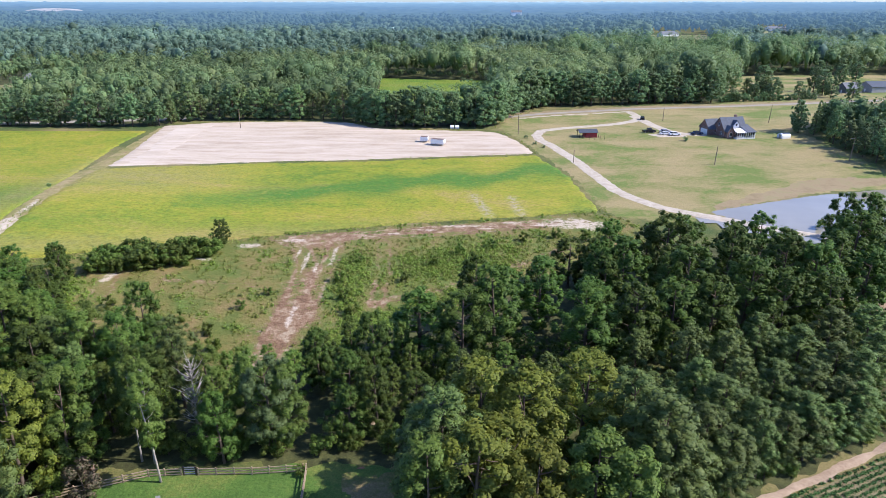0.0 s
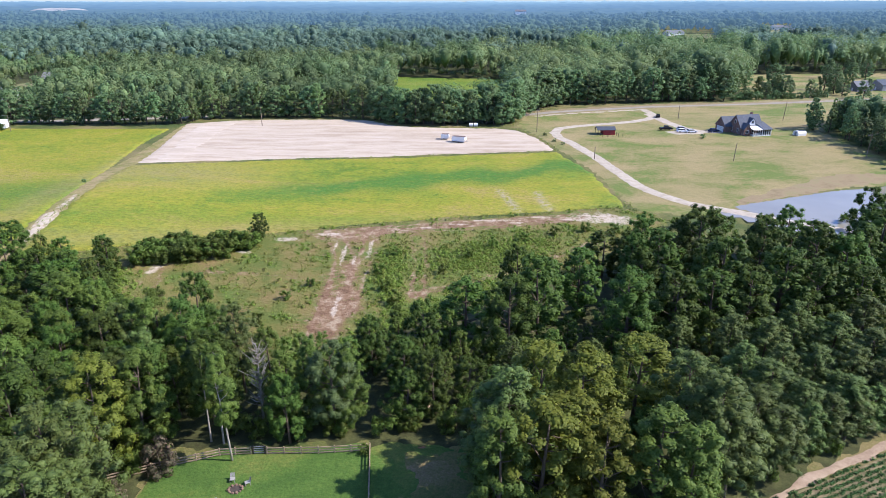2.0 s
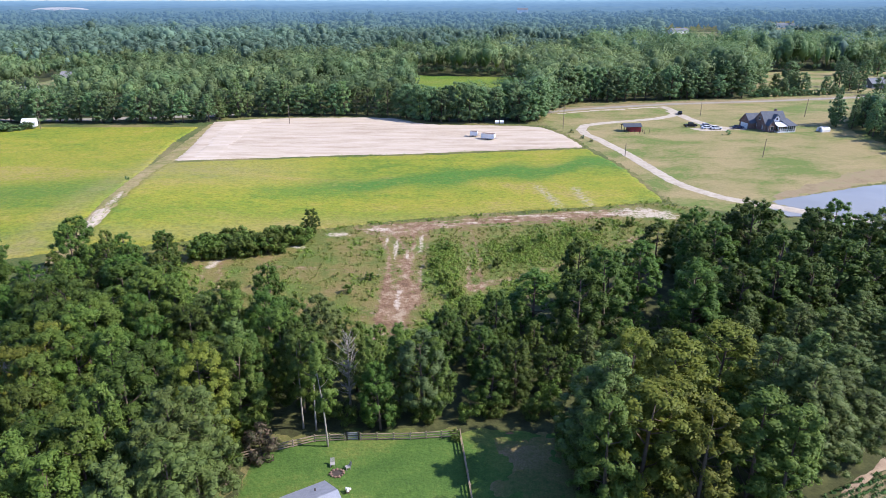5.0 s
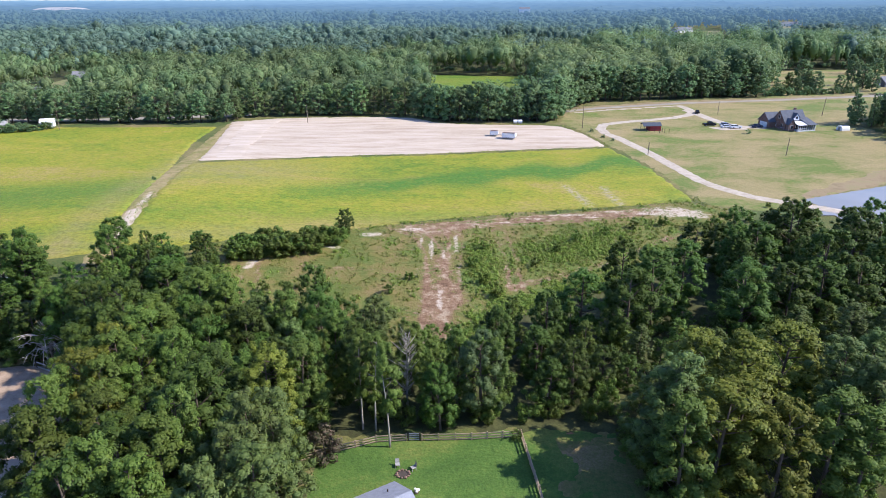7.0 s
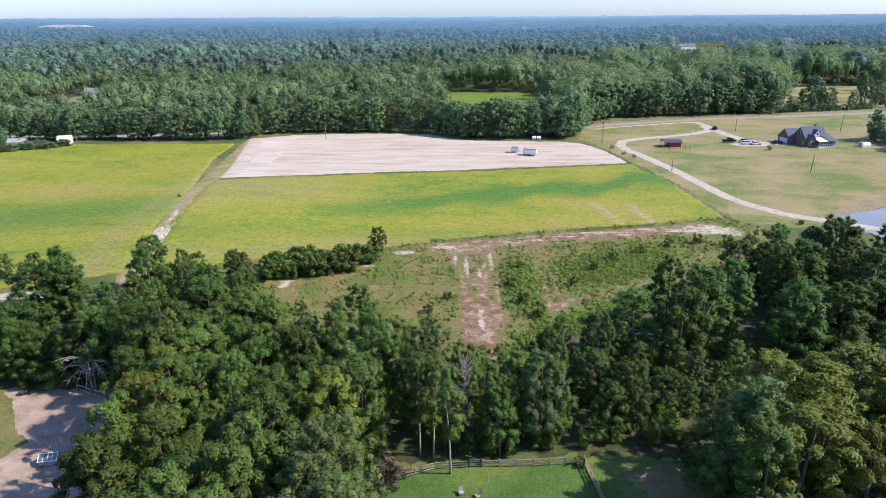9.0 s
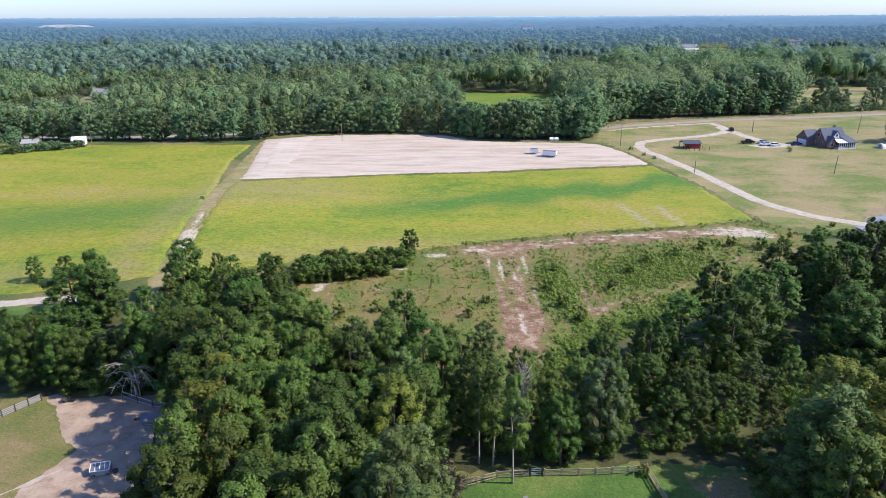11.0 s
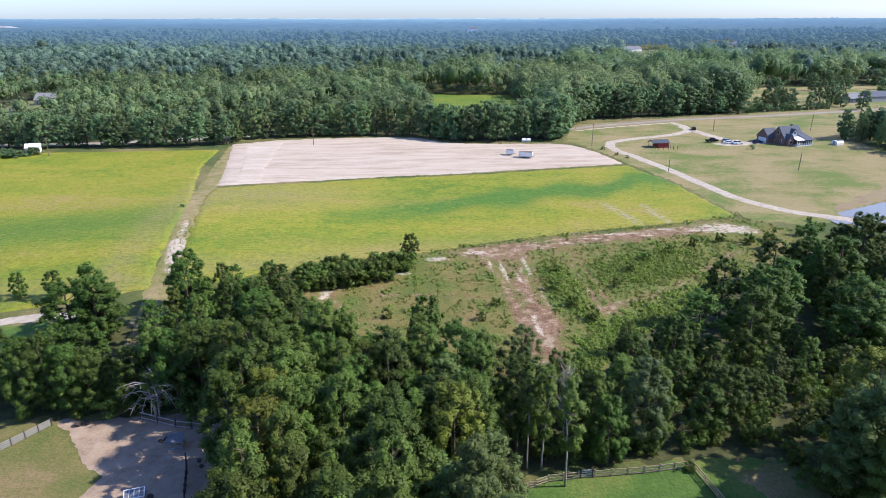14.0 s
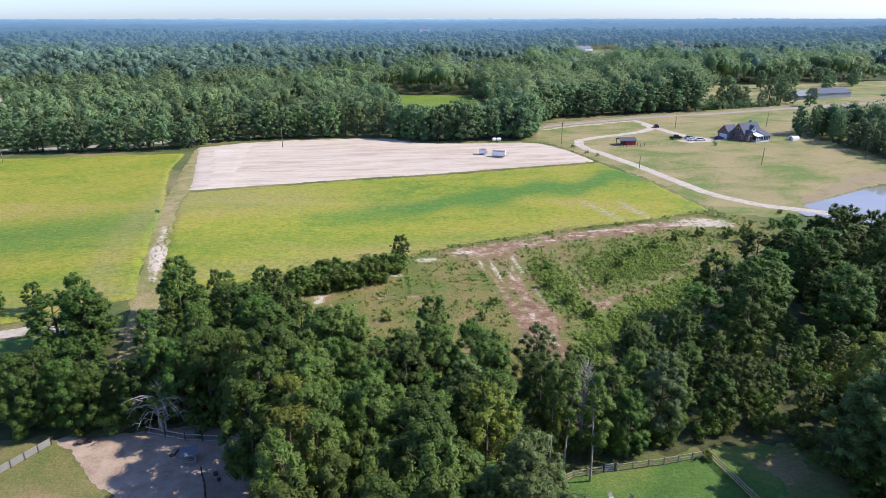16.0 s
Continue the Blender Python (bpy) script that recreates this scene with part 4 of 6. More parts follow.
def stands(x, y, seed, wide=95.0, deep=130.0):
    """Patches of woods of one age and kind: three random numbers for each place, alike within a patch."""
    rng = np.random.default_rng(seed)
    jit, look_up = rng.uniform(0.1, 0.9, (64, 64, 2)), rng.uniform(size=(64, 64, 3))
    x, y = x + 14 * wobble(x, y, 70, seed + 9), y + 14 * wobble(x, y, 80, seed + 10)
    gx, gy = np.floor(x / wide).astype(int), np.floor(y / deep).astype(int)
    best, got = np.full(x.shape, 1e12), np.zeros((len(x), 3))
    for dx in (-1, 0, 1):
        for dy in (-1, 0, 1):
            a, b = (gx + dx) % 64, (gy + dy) % 64
            d = ((gx + dx + jit[a, b, 0]) * wide - x) ** 2 + ((gy + dy + jit[a, b, 1]) * deep - y) ** 2
            near = d < best
            best, got = np.where(near, d, best), np.where(near[:, None], look_up[a, b], got)
    return got


def woods(name, spots, heights, blades, size, material, label, seed, wide=0.27, lobes=8):
    """A stretch of far woods: every tree a lobed crown of leaf blades round a dense heart."""
    rng = np.random.default_rng(seed)
    n = len(spots)
    kin = stands(spots[:, 0], spots[:, 1], 77)
    pine = rng.uniform(size=n) < np.where(kin[:, 2] > 0.68, 0.85, 0.10)
    heights = heights * (0.84 + 0.32 * kin[:, 1])
    rw = heights * wide * rng.uniform(0.7, 1.35, n) * np.where(pine, 0.82, 1.0)
    rh = heights * np.where(pine, 0.36, 0.31) * rng.uniform(0.8, 1.1, n)
    mid = np.stack([spots[:, 0], spots[:, 1], terrain(spots[:, 0], spots[:, 1]) + heights - rh], 1)
    C, R = [], []
    for k in range(lobes):
        up = -0.45 + 1.35 * (k + 0.5 * rng.uniform(size=n)) / lobes if k else -1.3 + 0.5 * rng.uniform(size=n)
        a = 2.4 * k + rng.uniform(0, 1.2, n) + 6.28 * np.modf(spots[:, 0] * 7.3)[0]
        flat = np.sqrt(np.clip(1 - up ** 2, 0.02, 1)) * np.where(pine, 1.0 - 0.2 * up, 1.0)
        out = rng.uniform(0.45, 0.95, n)
        C.append(mid + np.stack([np.cos(a) * flat * rw * out, np.sin(a) * flat * rw * out, up * rh * out], 1))
        R.append(rw * rng.uniform(0.36, 0.64, n))
    C, R = np.concatenate(C), np.concatenate(R)
    quads = leaves(C, R, blades, size, rng, 0.7, 0.9, 0.0, 0.9, (np.tile(mid, (lobes, 1)), wide / 0.38))
    low = np.where(ICO_V[:, 2:] < -0.2, [0.75, 0.75, 1.9], 1.0)               # the heart reaches down towards the ground
    hearts = (mid[:, None, :] + (ICO_V * low)[None] * np.stack([rw, rw, rh], 1)[:, None, :] * rng.uniform(0.42, 0.7, (n, 12, 1))).reshape(-1, 3)
    faces = (ICO_F[None] + 12 * np.arange(n)[:, None, None]).reshape(-1, 3)
    # every tree has a shade and a hue of its own, the trees of one stand share most of it
    shade = np.clip(0.18 + 0.62 * kin[:, 0] + rng.normal(size=n) * 0.13 - 0.22 * pine, 0, 1)
    hues = np.clip(0.22 + 0.5 * kin[:, 1] + rng.normal(size=n) * 0.17 + 0.25 * pine, 0, 1)
    counts = np.maximum(3, (blades * R ** 2 / np.mean(R ** 2)).astype(int))
    owner = np.concatenate([np.repeat(np.tile(np.arange(n), lobes), counts * 4), np.repeat(np.arange(n), 12)])
    me = crown_mesh(name, (quads, (hearts, faces)), material)
    for key, values in (("tint", shade), ("hue", hues)):
        me.attributes.new(key, "FLOAT", "POINT").data.foreach_set("value", values[owner].astype(np.float32))
    ob = new(name, me)
    return tagged(ob, label, "woods", kind="stuff")


def scatter(x0, x1, y0, y1, gap, seed, ok):
    rng = np.random.default_rng(seed)
    X, Y = np.meshgrid(np.arange(x0, x1, gap), np.arange(y0, y1, gap))
    p = np.stack([X.ravel(), Y.ravel()], 1) + rng.uniform(-0.45, 0.45, (X.size, 2)) * gap
    return p[ok(p[:, 0], p[:, 1])]


def seen_wedge(x, y):
    return (x > -0.98 * y - 100) & (x < 1.02 * y + 60)


def tree_height(p, seed, mean, spread):
    rng = np.random.default_rng(seed)
    return mean * (1 + 0.22 * wobble(p[:, 0], p[:, 1], 85, seed)) * rng.uniform(1 - spread, 1 + spread, len(p))


def share(y, lo, hi, seed, rising):
    """Lets one belt of woods thin out into the next."""
    u = np.random.default_rng(seed).uniform(size=len(y))
    return u < step(y, lo, hi) if rising else u > step(y, lo, hi)


p1 = scatter(-420, 420, 285, 660, 7.0, 31, lambda x, y: share(y, 480, 660, 81, False) & seen_wedge(x, y) & (y > woods_front(x) + 7) & ~blocked(x, y) & (along(x, y, ROAD_WEST) > 5))
h1 = tree_height(p1, 3, 16.5, 0.28) * (0.78 + 0.30 * step(p1[:, 1], 300, 350) * step(p1[:, 0], -250, 60) + 0.12 * step(p1[:, 0], 20, 60))
woods("near_woods_belt", p1, h1, 15, 0.55, WOODS, "dense mixed green woods behind the fields", 41, 0.29, 9)
p2 = scatter(-1000, 950, 470, 940, 9.5, 32, lambda x, y: share(y, 470, 640, 82, True) & share(y, 740, 940, 83, False) & seen_wedge(x, y) & ~blocked(x, y))
woods("middle_woods_belt", p2, tree_height(p2, 5, 18, 0.2), 9, 0.8, WOODS_MID_HAZE, "rolling woods in the middle distance, haze tinted into their leaves", 42, 0.34, 6)
# these crowns glow faintly blue, the painted haze of the air
p3 = scatter(-1700, 1750, 740, 1750, 15, 33, lambda x, y: share(y, 740, 900, 84, True) & seen_wedge(x, y) & ~blocked(x, y))
woods("distant_woods_belt", p3, tree_height(p3, 6, 19, 0.22), 4, 1.3, DISTANCE, "distant woods with air haze painted in as a blue glow", 43, 0.45, 4)


def canopy(x, y):
    return terrain(x, y) + 15 + 4 * wobble(x, y, 60, 12) + 3 * wobble(x, y, 23, 13) + 2.5 * wobble(x, y, 420, 14)


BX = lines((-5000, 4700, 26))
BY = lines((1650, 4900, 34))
# the canopy sheet glows with the same painted haze
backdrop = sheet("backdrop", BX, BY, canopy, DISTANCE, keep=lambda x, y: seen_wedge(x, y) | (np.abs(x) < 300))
tagged(backdrop, "woodland running to the horizon, glowing blue in place of haze", "backdrop", kind="structure")

patch("far_field", FAR_FIELD, CROP, "bright green field glimpsed behind the woods", rise=0.3, cell=4.0, ragged=0.5, seed=33, attrs={"lush": lambda x, y: 0.6 + 0 * x, "pale": lambda x, y: 0 * x, "bare": lambda x, y: 0 * x})
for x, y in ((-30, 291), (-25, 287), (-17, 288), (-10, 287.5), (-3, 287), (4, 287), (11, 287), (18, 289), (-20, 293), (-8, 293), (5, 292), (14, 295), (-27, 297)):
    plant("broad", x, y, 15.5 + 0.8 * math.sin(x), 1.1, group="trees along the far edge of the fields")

rim = random.Random(12)
low_growth = []
for line, gap in (([(33, 440), (33, 466), (-45, 482), (-44, 440)], 4.5), ([(212, 494), (330, 502), (450, 514)], 7.0), ([(-252, 464), (-292, 464)], 5.0)):
    for (ax, ay), (bx, by) in zip(line, line[1:]):
        for k in range(int(math.hypot(bx - ax, by - ay) / gap)):
            u = (k + rim.random()) * gap / math.hypot(bx - ax, by - ay)
            low_growth.append((ax + u * (bx - ax), ay + u * (by - ay) + rim.uniform(-1, 2), rim.uniform(5, 8)))
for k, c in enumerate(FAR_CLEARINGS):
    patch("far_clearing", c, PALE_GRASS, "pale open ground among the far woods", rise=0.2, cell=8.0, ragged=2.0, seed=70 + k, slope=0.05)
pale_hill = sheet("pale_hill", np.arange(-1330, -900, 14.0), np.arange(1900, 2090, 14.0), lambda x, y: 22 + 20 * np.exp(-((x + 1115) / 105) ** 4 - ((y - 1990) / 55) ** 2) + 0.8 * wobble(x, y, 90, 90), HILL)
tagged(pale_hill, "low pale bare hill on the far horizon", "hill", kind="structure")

# edge trees of the far woods stand as trees of their own
edge = random.Random(5)
for i in range(len(FRONT) - 1):
    (ax, ay), (bx, by) = FRONT[i], FRONT[i + 1]
    if bx < -260 or ax > 300:
        continue
    n = max(1, int(math.hypot(bx - ax, by - ay) / 5.2))
    for k in range(n):
        u = (k + edge.uniform(0.2, 0.8)) / n
        x, y = ax + u * (bx - ax), ay + u * (by - ay) + edge.uniform(1.5, 5)
        if along(x, y, ROAD_WEST) < 4.5 or (148 < x < 330):
            continue
        kind = edge.choice(["broad", "broad", "pine"]) if x > -40 or x < -124 else edge.choice(["tall", "tall", "tall", "broad"])
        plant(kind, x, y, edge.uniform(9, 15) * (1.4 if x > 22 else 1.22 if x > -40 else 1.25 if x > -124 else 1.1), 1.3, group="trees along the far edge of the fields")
        low_growth.append((x + edge.uniform(-2.5, 2.5), y + edge.uniform(0, 3), edge.uniform(3, 6)))

low_growth = np.array(low_growth)
woods("undergrowth", low_growth[:, :2], low_growth[:, 2], 14, 0.4, WOODS, "low green undergrowth at the rim of the far woods", 44, 0.5, 7)

# ---- building blocks for things ----
def box(x0, x1, y0, y1, z0, z1):
    v = [(x, y, z) for z in (z0, z1) for x, y in ((x0, y0), (x1, y0), (x1, y1), (x0, y1))]
    return v, [(3, 2, 1, 0), (4, 5, 6, 7), (0, 1, 5, 4), (1, 2, 6, 5), (2, 3, 7, 6), (3, 0, 4, 7)]


def slab(corners, thick):
    """A flat board through four corners, thickened downwards."""
    v = [tuple(c) for c in corners] + [(c[0], c[1], c[2] - thick) for c in corners]
    return v, [(0, 1, 2, 3), (7, 6, 5, 4), (0, 4, 5, 1), (1, 5, 6, 2), (2, 6, 7, 3), (3, 7, 4, 0)]


def prism(profile, x0, x1):
    """A y-z profile drawn out along x."""
    n = len(profile)
    v = [(x, y, z) for x in (x0, x1) for y, z in profile]
    return v, [tuple(range(n))[::-1], tuple(range(n, 2 * n))] + [(i, (i + 1) % n, n + (i + 1) % n, n + i) for i in range(n)]


def part(name, shape, material, parent, label="", smooth=False):
    verts, faces = shape
    ob = link_mesh(name, verts, faces, material, parent, None, smooth)
    bm = bmesh.new()
    bm.from_mesh(ob.data)
    bmesh.ops.recalc_face_normals(bm, faces=bm.faces[:])
    bm.to_mesh(ob.data)
    bm.free()
    if label:
        ob["label"] = label
    return ob


def thing(name, x, y, turn, label, category, group="", lift=0.0):
    top = new(name)
    top.empty_display_size = 0.5
    top.matrix_basis = pose(x, y, ground_z(x, y) + lift, 0, 0, turn)
    return tagged(top, label, category, group)


def brick_material():
    n = Nodes("brick_wall", 0.9)
    t = n.add("ShaderNodeTexBrick")
    t.inputs["Scale"].default_value = 4.0
    t.inputs["Color1"].default_value, t.inputs["Color2"].default_value, t.inputs["Mortar"].default_value = (0.17, 0.085, 0.065, 1), (0.22, 0.12, 0.095, 1), (0.3, 0.27, 0.24, 1)
    n.link(n.geo.outputs["Position"], t.inputs["Vector"])
    return n.done(n.mix(n.level(n.noise(1.0, 4), 0.3, 0.7), t.outputs["Color"], n.mix(0.3, t.outputs["Color"], (0.12, 0.08, 0.07))), n.noise(8, 3), 0.01, 0.3)


BRICK = brick_material()
SHINGLE = plain("grey_shingles", (0.105, 0.115, 0.135), 0.9, 0, 0.25, 1.2)
LIGHT_SHINGLE = plain("light_grey_shingles", (0.27, 0.28, 0.31), 0.9, 0, 0.2, 1.5)
WHITE = plain("white_paint", (0.78, 0.77, 0.75), 0.5, 0, 0.06, 1.0)
DARK_GLASS = plain("window_glass", (0.03, 0.035, 0.04), 0.1, 0, 0.1, 0.5)
RED_PAINT = plain("barn_red", (0.27, 0.035, 0.04), 0.6, 0, 0.2, 1.0)
TIN = plain("weathered_tin", (0.17, 0.175, 0.185), 0.6, 0.15, 0.2, 1.0)
DARK_TIN = plain("dark_tin_roof", (0.075, 0.085, 0.10), 0.55, 0.2, 0.2, 1.0)
BROWN_TIN = plain("rusty_trailer_roof", (0.16, 0.11, 0.09), 0.7, 0.1, 0.3, 1.0)
RUBBER = plain("tyre_rubber", (0.02, 0.02, 0.02), 0.9)
RIM = plain("wheel_rim", (0.4, 0.4, 0.42), 0.3, 0.8)
FENCE_WOOD = plain("weathered_fence_wood", (0.33, 0.25, 0.165), 0.85, 0, 0.25, 1.5)
GREY_WOOD = plain("grey_boards", (0.33, 0.31, 0.29), 0.85, 0, 0.2, 1.5)
DARK_WOOD = plain("dark_posts", (0.07, 0.055, 0.045), 0.9, 0, 0.25, 2.0)
POLE_WOOD = plain("pole_wood", (0.20, 0.155, 0.115), 0.9, 0, 0.2, 1.0)
BLUE_PAINT = plain("blue_tarpaulin", (0.04, 0.08, 0.20), 0.5, 0, 0.2, 1.0)
STONE = plain("fire_ring_stones", (0.22, 0.14, 0.10), 0.9, 0, 0.3, 3.0)
METALWORK = plain("galvanised_metal", (0.35, 0.35, 0.36), 0.4, 0.7, 0.15, 2.0)
PAINTS = {"black": plain("black_car_paint", (0.012, 0.012, 0.014), 0.25), "white": plain("white_car_paint", (0.75, 0.75, 0.76), 0.25, 0, 0.03), "silver": plain("silver_car_paint", (0.5, 0.52, 0.55), 0.25, 0.4, 0.04), "navy": plain("navy_car_paint", (0.02, 0.03, 0.07), 0.25)}


def wheel(parent, x, y, r=0.34, w=0.22):
    ring = [(r * math.cos(a), r * math.sin(a)) for a in np.arange(12) * math.pi / 6]
    tyre = part("wheel", prism([(x + c, r + s) for c, s in ring], y - w / 2, y + w / 2), RUBBER, parent)
    part("rim", prism([(x + 0.62 * c, r + 0.62 * s) for c, s in ring], y - w / 2 - 0.012, y + w / 2 + 0.012), RIM, tyre)


def as_x(shape):
    """Turns a prism so that its profile runs along x."""
    return [(y, x, z) for x, y, z in shape[0]], shape[1]


def car(name, x, y, turn, paint, label, pickup=False):
    top = thing(name, x, y, turn, label, "car" if not pickup else "truck", "vehicles parked at the house", 0.1)
    if pickup:
        body = [(-2.7, 0.4), (2.7, 0.4), (2.75, 0.85), (2.65, 1.05), (1.35, 1.15), (-2.7, 1.15)]
        cab = [(-0.75, 1.15), (1.45, 1.15), (0.85, 1.85), (-0.65, 1.85)]
    else:
        body = [(-2.25, 0.32), (2.25, 0.32), (2.3, 0.7), (2.05, 0.9), (1.1, 0.98), (-1.9, 1.0), (-2.25, 0.92)]
        cab = [(-1.75, 1.0), (1.1, 0.98), (0.45, 1.45), (-1.35, 1.48)]
    part("body", as_x(prism(body, -0.9, 0.9)), paint, top)
    cabin = part("cabin", as_x(prism(cab, -0.78, 0.78)), DARK_GLASS, top)
    (ax, az), (bx, bz) = cab[3], cab[2]
    part("roof_panel", box(ax - 0.05, bx + 0.05, -0.76, 0.76, bz - 0.02, bz + 0.06), paint, cabin)
    for sx in (-1.45 if not pickup else -1.75, 1.4 if not pickup else 1.75):
        for sy in (-0.85, 0.85):
            wheel(top, 0, 0, 0.36)
            w = top.children[-1]
            w.matrix_basis = pose(sx, sy, 0, 0, 0, 0) @ Matrix(((0, 1, 0, 0), (1, 0, 0, 0), (0, 0, 1, 0), (0, 0, 0, 1)))
    for sy in (-0.65, 0.65):
        part("headlight", box(body[2][0] - 0.1, body[2][0] + 0.02, sy - 0.16, sy + 0.16, 0.62, 0.78), METALWORK, top)
    return top


def gable(x0, x1, y0, y1, eave, ridge, over=0.4, thick=0.18, along_x=True):
    """Two roof slopes over a rectangle."""
    if along_x:
        m, k = (y0 + y1) / 2, (ridge - eave) / ((y1 - y0) / 2)
        a = slab([(x0 - over, y0 - over, eave - over * k), (x1 + over, y0 - over, eave - over * k), (x1 + over, m, ridge), (x0 - over, m, ridge)], -thick)
        b = slab([(x0 - over, m, ridge), (x1 + over, m, ridge), (x1 + over, y1 + over, eave - over * k), (x0 - over, y1 + over, eave - over * k)], -thick)
    else:
        m, k = (x0 + x1) / 2, (ridge - eave) / ((x1 - x0) / 2)
        a = slab([(x0 - over, y1 + over, eave - over * k), (x0 - over, y0 - over, eave - over * k), (m, y0 - over, ridge), (m, y1 + over, ridge)], -thick)
        b = slab([(m, y1 + over, ridge), (m, y0 - over, ridge), (x1 + over, y0 - over, eave - over * k), (x1 + over, y1 + over, eave - over * k)], -thick)
    return a, b


def gabled_walls(x0, x1, y0, y1, eave, ridge, along_x=True):
    if along_x:
        return prism([(y0, -0.4), (y1, -0.4), (y1, eave), ((y0 + y1) / 2, ridge), (y0, eave)], x0, x1)
    return as_x(prism([(x0, -0.4), (x1, -0.4), (x1, eave), ((x0 + x1) / 2, ridge), (x0, eave)], y0, y1))


def window(parent, x0, x1, y0, y1, z0, z1, axis):
    """A window standing proud of a wall: a white frame and a dark pane."""
    e = 0.06
    w = part("window", box(x0 - e * (axis == "y"), x1 + e * (axis == "y"), y0 - e * (axis == "x"), y1 + e * (axis == "x"), z0, z1), WHITE, parent)
    s = 0.09
    part("pane", box(x0 - (e + 0.02 if axis == "y" else -s), x1 + (e + 0.02 if axis == "y" else -s), y0 - (e + 0.02 if axis == "x" else -s), y1 + (e + 0.02 if axis == "x" else -s), z0 + s, z1 - s), DARK_GLASS, w)


# ---- the brick house ----
house = thing("house", 114.6, 261.0, 11.5, "brick family house with grey shingle roofs and white porch", "house")
house.scale = (0.77, 0.9, 1.0)
wall = part("wall", gabled_walls(0, 13, 2.5, 11.5, 3.1, 7.6), BRICK, house, "red-brown brick wall")
window(wall, -0.05, 0.0, 4.2, 5.2, 1.0, 2.5, "y")
window(wall, -0.05, 0.0, 8.6, 9.6, 1.0, 2.5, "y")
window(wall, -0.05, 0.0, 6.4, 7.6, 4.3, 5.8, "y")
for x in (1.0, 4.4, 6.6):
    window(wall, x, x + 1.1, 2.45, 2.5, 0.9, 2.4, "x")
for s in gable(0, 13, 2.5, 11.5, 3.1, 7.6):
    part("roof", s, SHINGLE, house)
garage = part("wall", gabled_walls(-4.2, 3, 9, 16.5, 2.9, 6.2), BRICK, house, "brick garage wing")
part("garage_door", box(-4.28, -4.2, 10.2, 15.3, 0.0, 2.4), WHITE, garage, "wide white garage door")
for z in (0.6, 1.2, 1.8):
    part("panel_joint", box(-4.295, -4.28, 10.2, 15.3, z - 0.02, z + 0.02), GREY_WOOD, garage)
for s in gable(-4.2, 3, 9, 16.5, 2.9, 6.2):
    part("roof", s, SHINGLE, house)
dormer = part("dormer", gabled_walls(5.6, 8.6, 3.2, 7.0, 5.2, 6.7, False), WHITE, house, "white gabled dormer")
window(dormer, 6.5, 7.7, 3.15, 3.2, 4.5, 5.6, "x")
for s in gable(5.6, 8.6, 3.2, 7.0, 5.2, 6.7, 0.3, 0.12, False):
    part("dormer_roof", s, SHINGLE, house)
bay = part("bay", gabled_walls(0.6, 4.2, 0.6, 3.4, 2.9, 4.6, False), BRICK, house, "brick bay with a steep roof")
window(bay, 1.6, 3.2, 0.55, 0.6, 0.9, 2.4, "x")
for s in gable(0.6, 4.2, 0.6, 4.6, 2.9, 4.9, 0.35, 0.14, False):
    part("bay_roof", s, SHINGLE, house)
part("porch_floor", box(4.4, 15.2, -1.6, 2.5, -0.3, 0.35), WHITE, house)
part("porch_roof", slab([(4.2, -1.8, 2.7), (10.2, -1.8, 2.7), (10.2, 2.6, 3.7), (4.2, 2.6, 3.7)], 0.15), WHITE, house, "pale porch roof")
part("screened_porch_roof", slab([(9.8, -2.2, 2.8), (15.6, -2.2, 2.8), (15.2, 5.5, 4.9), (9.8, 5.5, 4.9)], 0.16), SHINGLE, house)
for x in np.linspace(4.6, 15.0, 9):
    part("porch_post", box(x - 0.09, x + 0.09, -1.55, -1.37, 0.35, 2.75), WHITE, house)
for z in (0.55, 1.3):
    part("railing", box(4.6, 15.0, -1.5, -1.42, z - 0.04, z + 0.04), WHITE, house)
for x in np.arange(4.9, 15.0, 0.6):
    part("baluster", box(x - 0.03, x + 0.03, -1.48, -1.44, 0.55, 1.3), WHITE, house)
part("screen_wall", box(10.2, 15.0, -1.2, 2.4, 0.36, 2.7), DARK_GLASS, house, "dark screened porch room")
for x in np.linspace(10.2, 15.0, 5):
    part("screen_post", box(x - 0.07, x + 0.07, -1.27, -1.2, 0.36, 2.7), WHITE, house)
part("chimney", box(9.6, 10.6, 8.0, 8.9, 5.0, 8.4), BRICK, house)
car("pickup_truck", 105.5, 269.0, 20, PAINTS["navy"], "dark blue car parked before the garage")
car("pickup_truck", 86.6, 273.0, 5, PAINTS["black"], "black pickup truck parked on the gravel pad", True)
car("car", 93.4, 272.8, 8, PAINTS["silver"], "silver sedan parked on the gravel pad")
car("car", 92.2, 268.6, 8, PAINTS["white"], "white sedan parked on the gravel pad")
car("car", 95.6, 267.4, 8, PAINTS["white"], "white car parked at the pad's near edge")
car("car", 92.6, 303.5, 75, PAINTS["black"], "dark car on the gravel driveway")

# ---- the red animal shed with its pen ----
shed = thing("red_shed", 55.5, 263.0, 3, "red wooden shed with dark tin roof and wire pen", "shed")
part("wall", box(2.3, 7.2, 0, 0.14, -0.3, 2.2), RED_PAINT, shed)
part("wall", box(2.3, 7.2, 4.2, 4.34, -0.3, 2.2), RED_PAINT, shed)
part("wall", gabled_walls(7.06, 7.2, 0, 4.34, 2.2, 3.2), RED_PAINT, shed)
part("wall", gabled_walls(2.3, 2.44, 0, 4.34, 2.2, 3.2), RED_PAINT, shed)
for y in (0.1, 4.1):
    part("post", box(0.05, 0.2, y, y + 0.15, -0.3, 2.3), DARK_WOOD, shed)
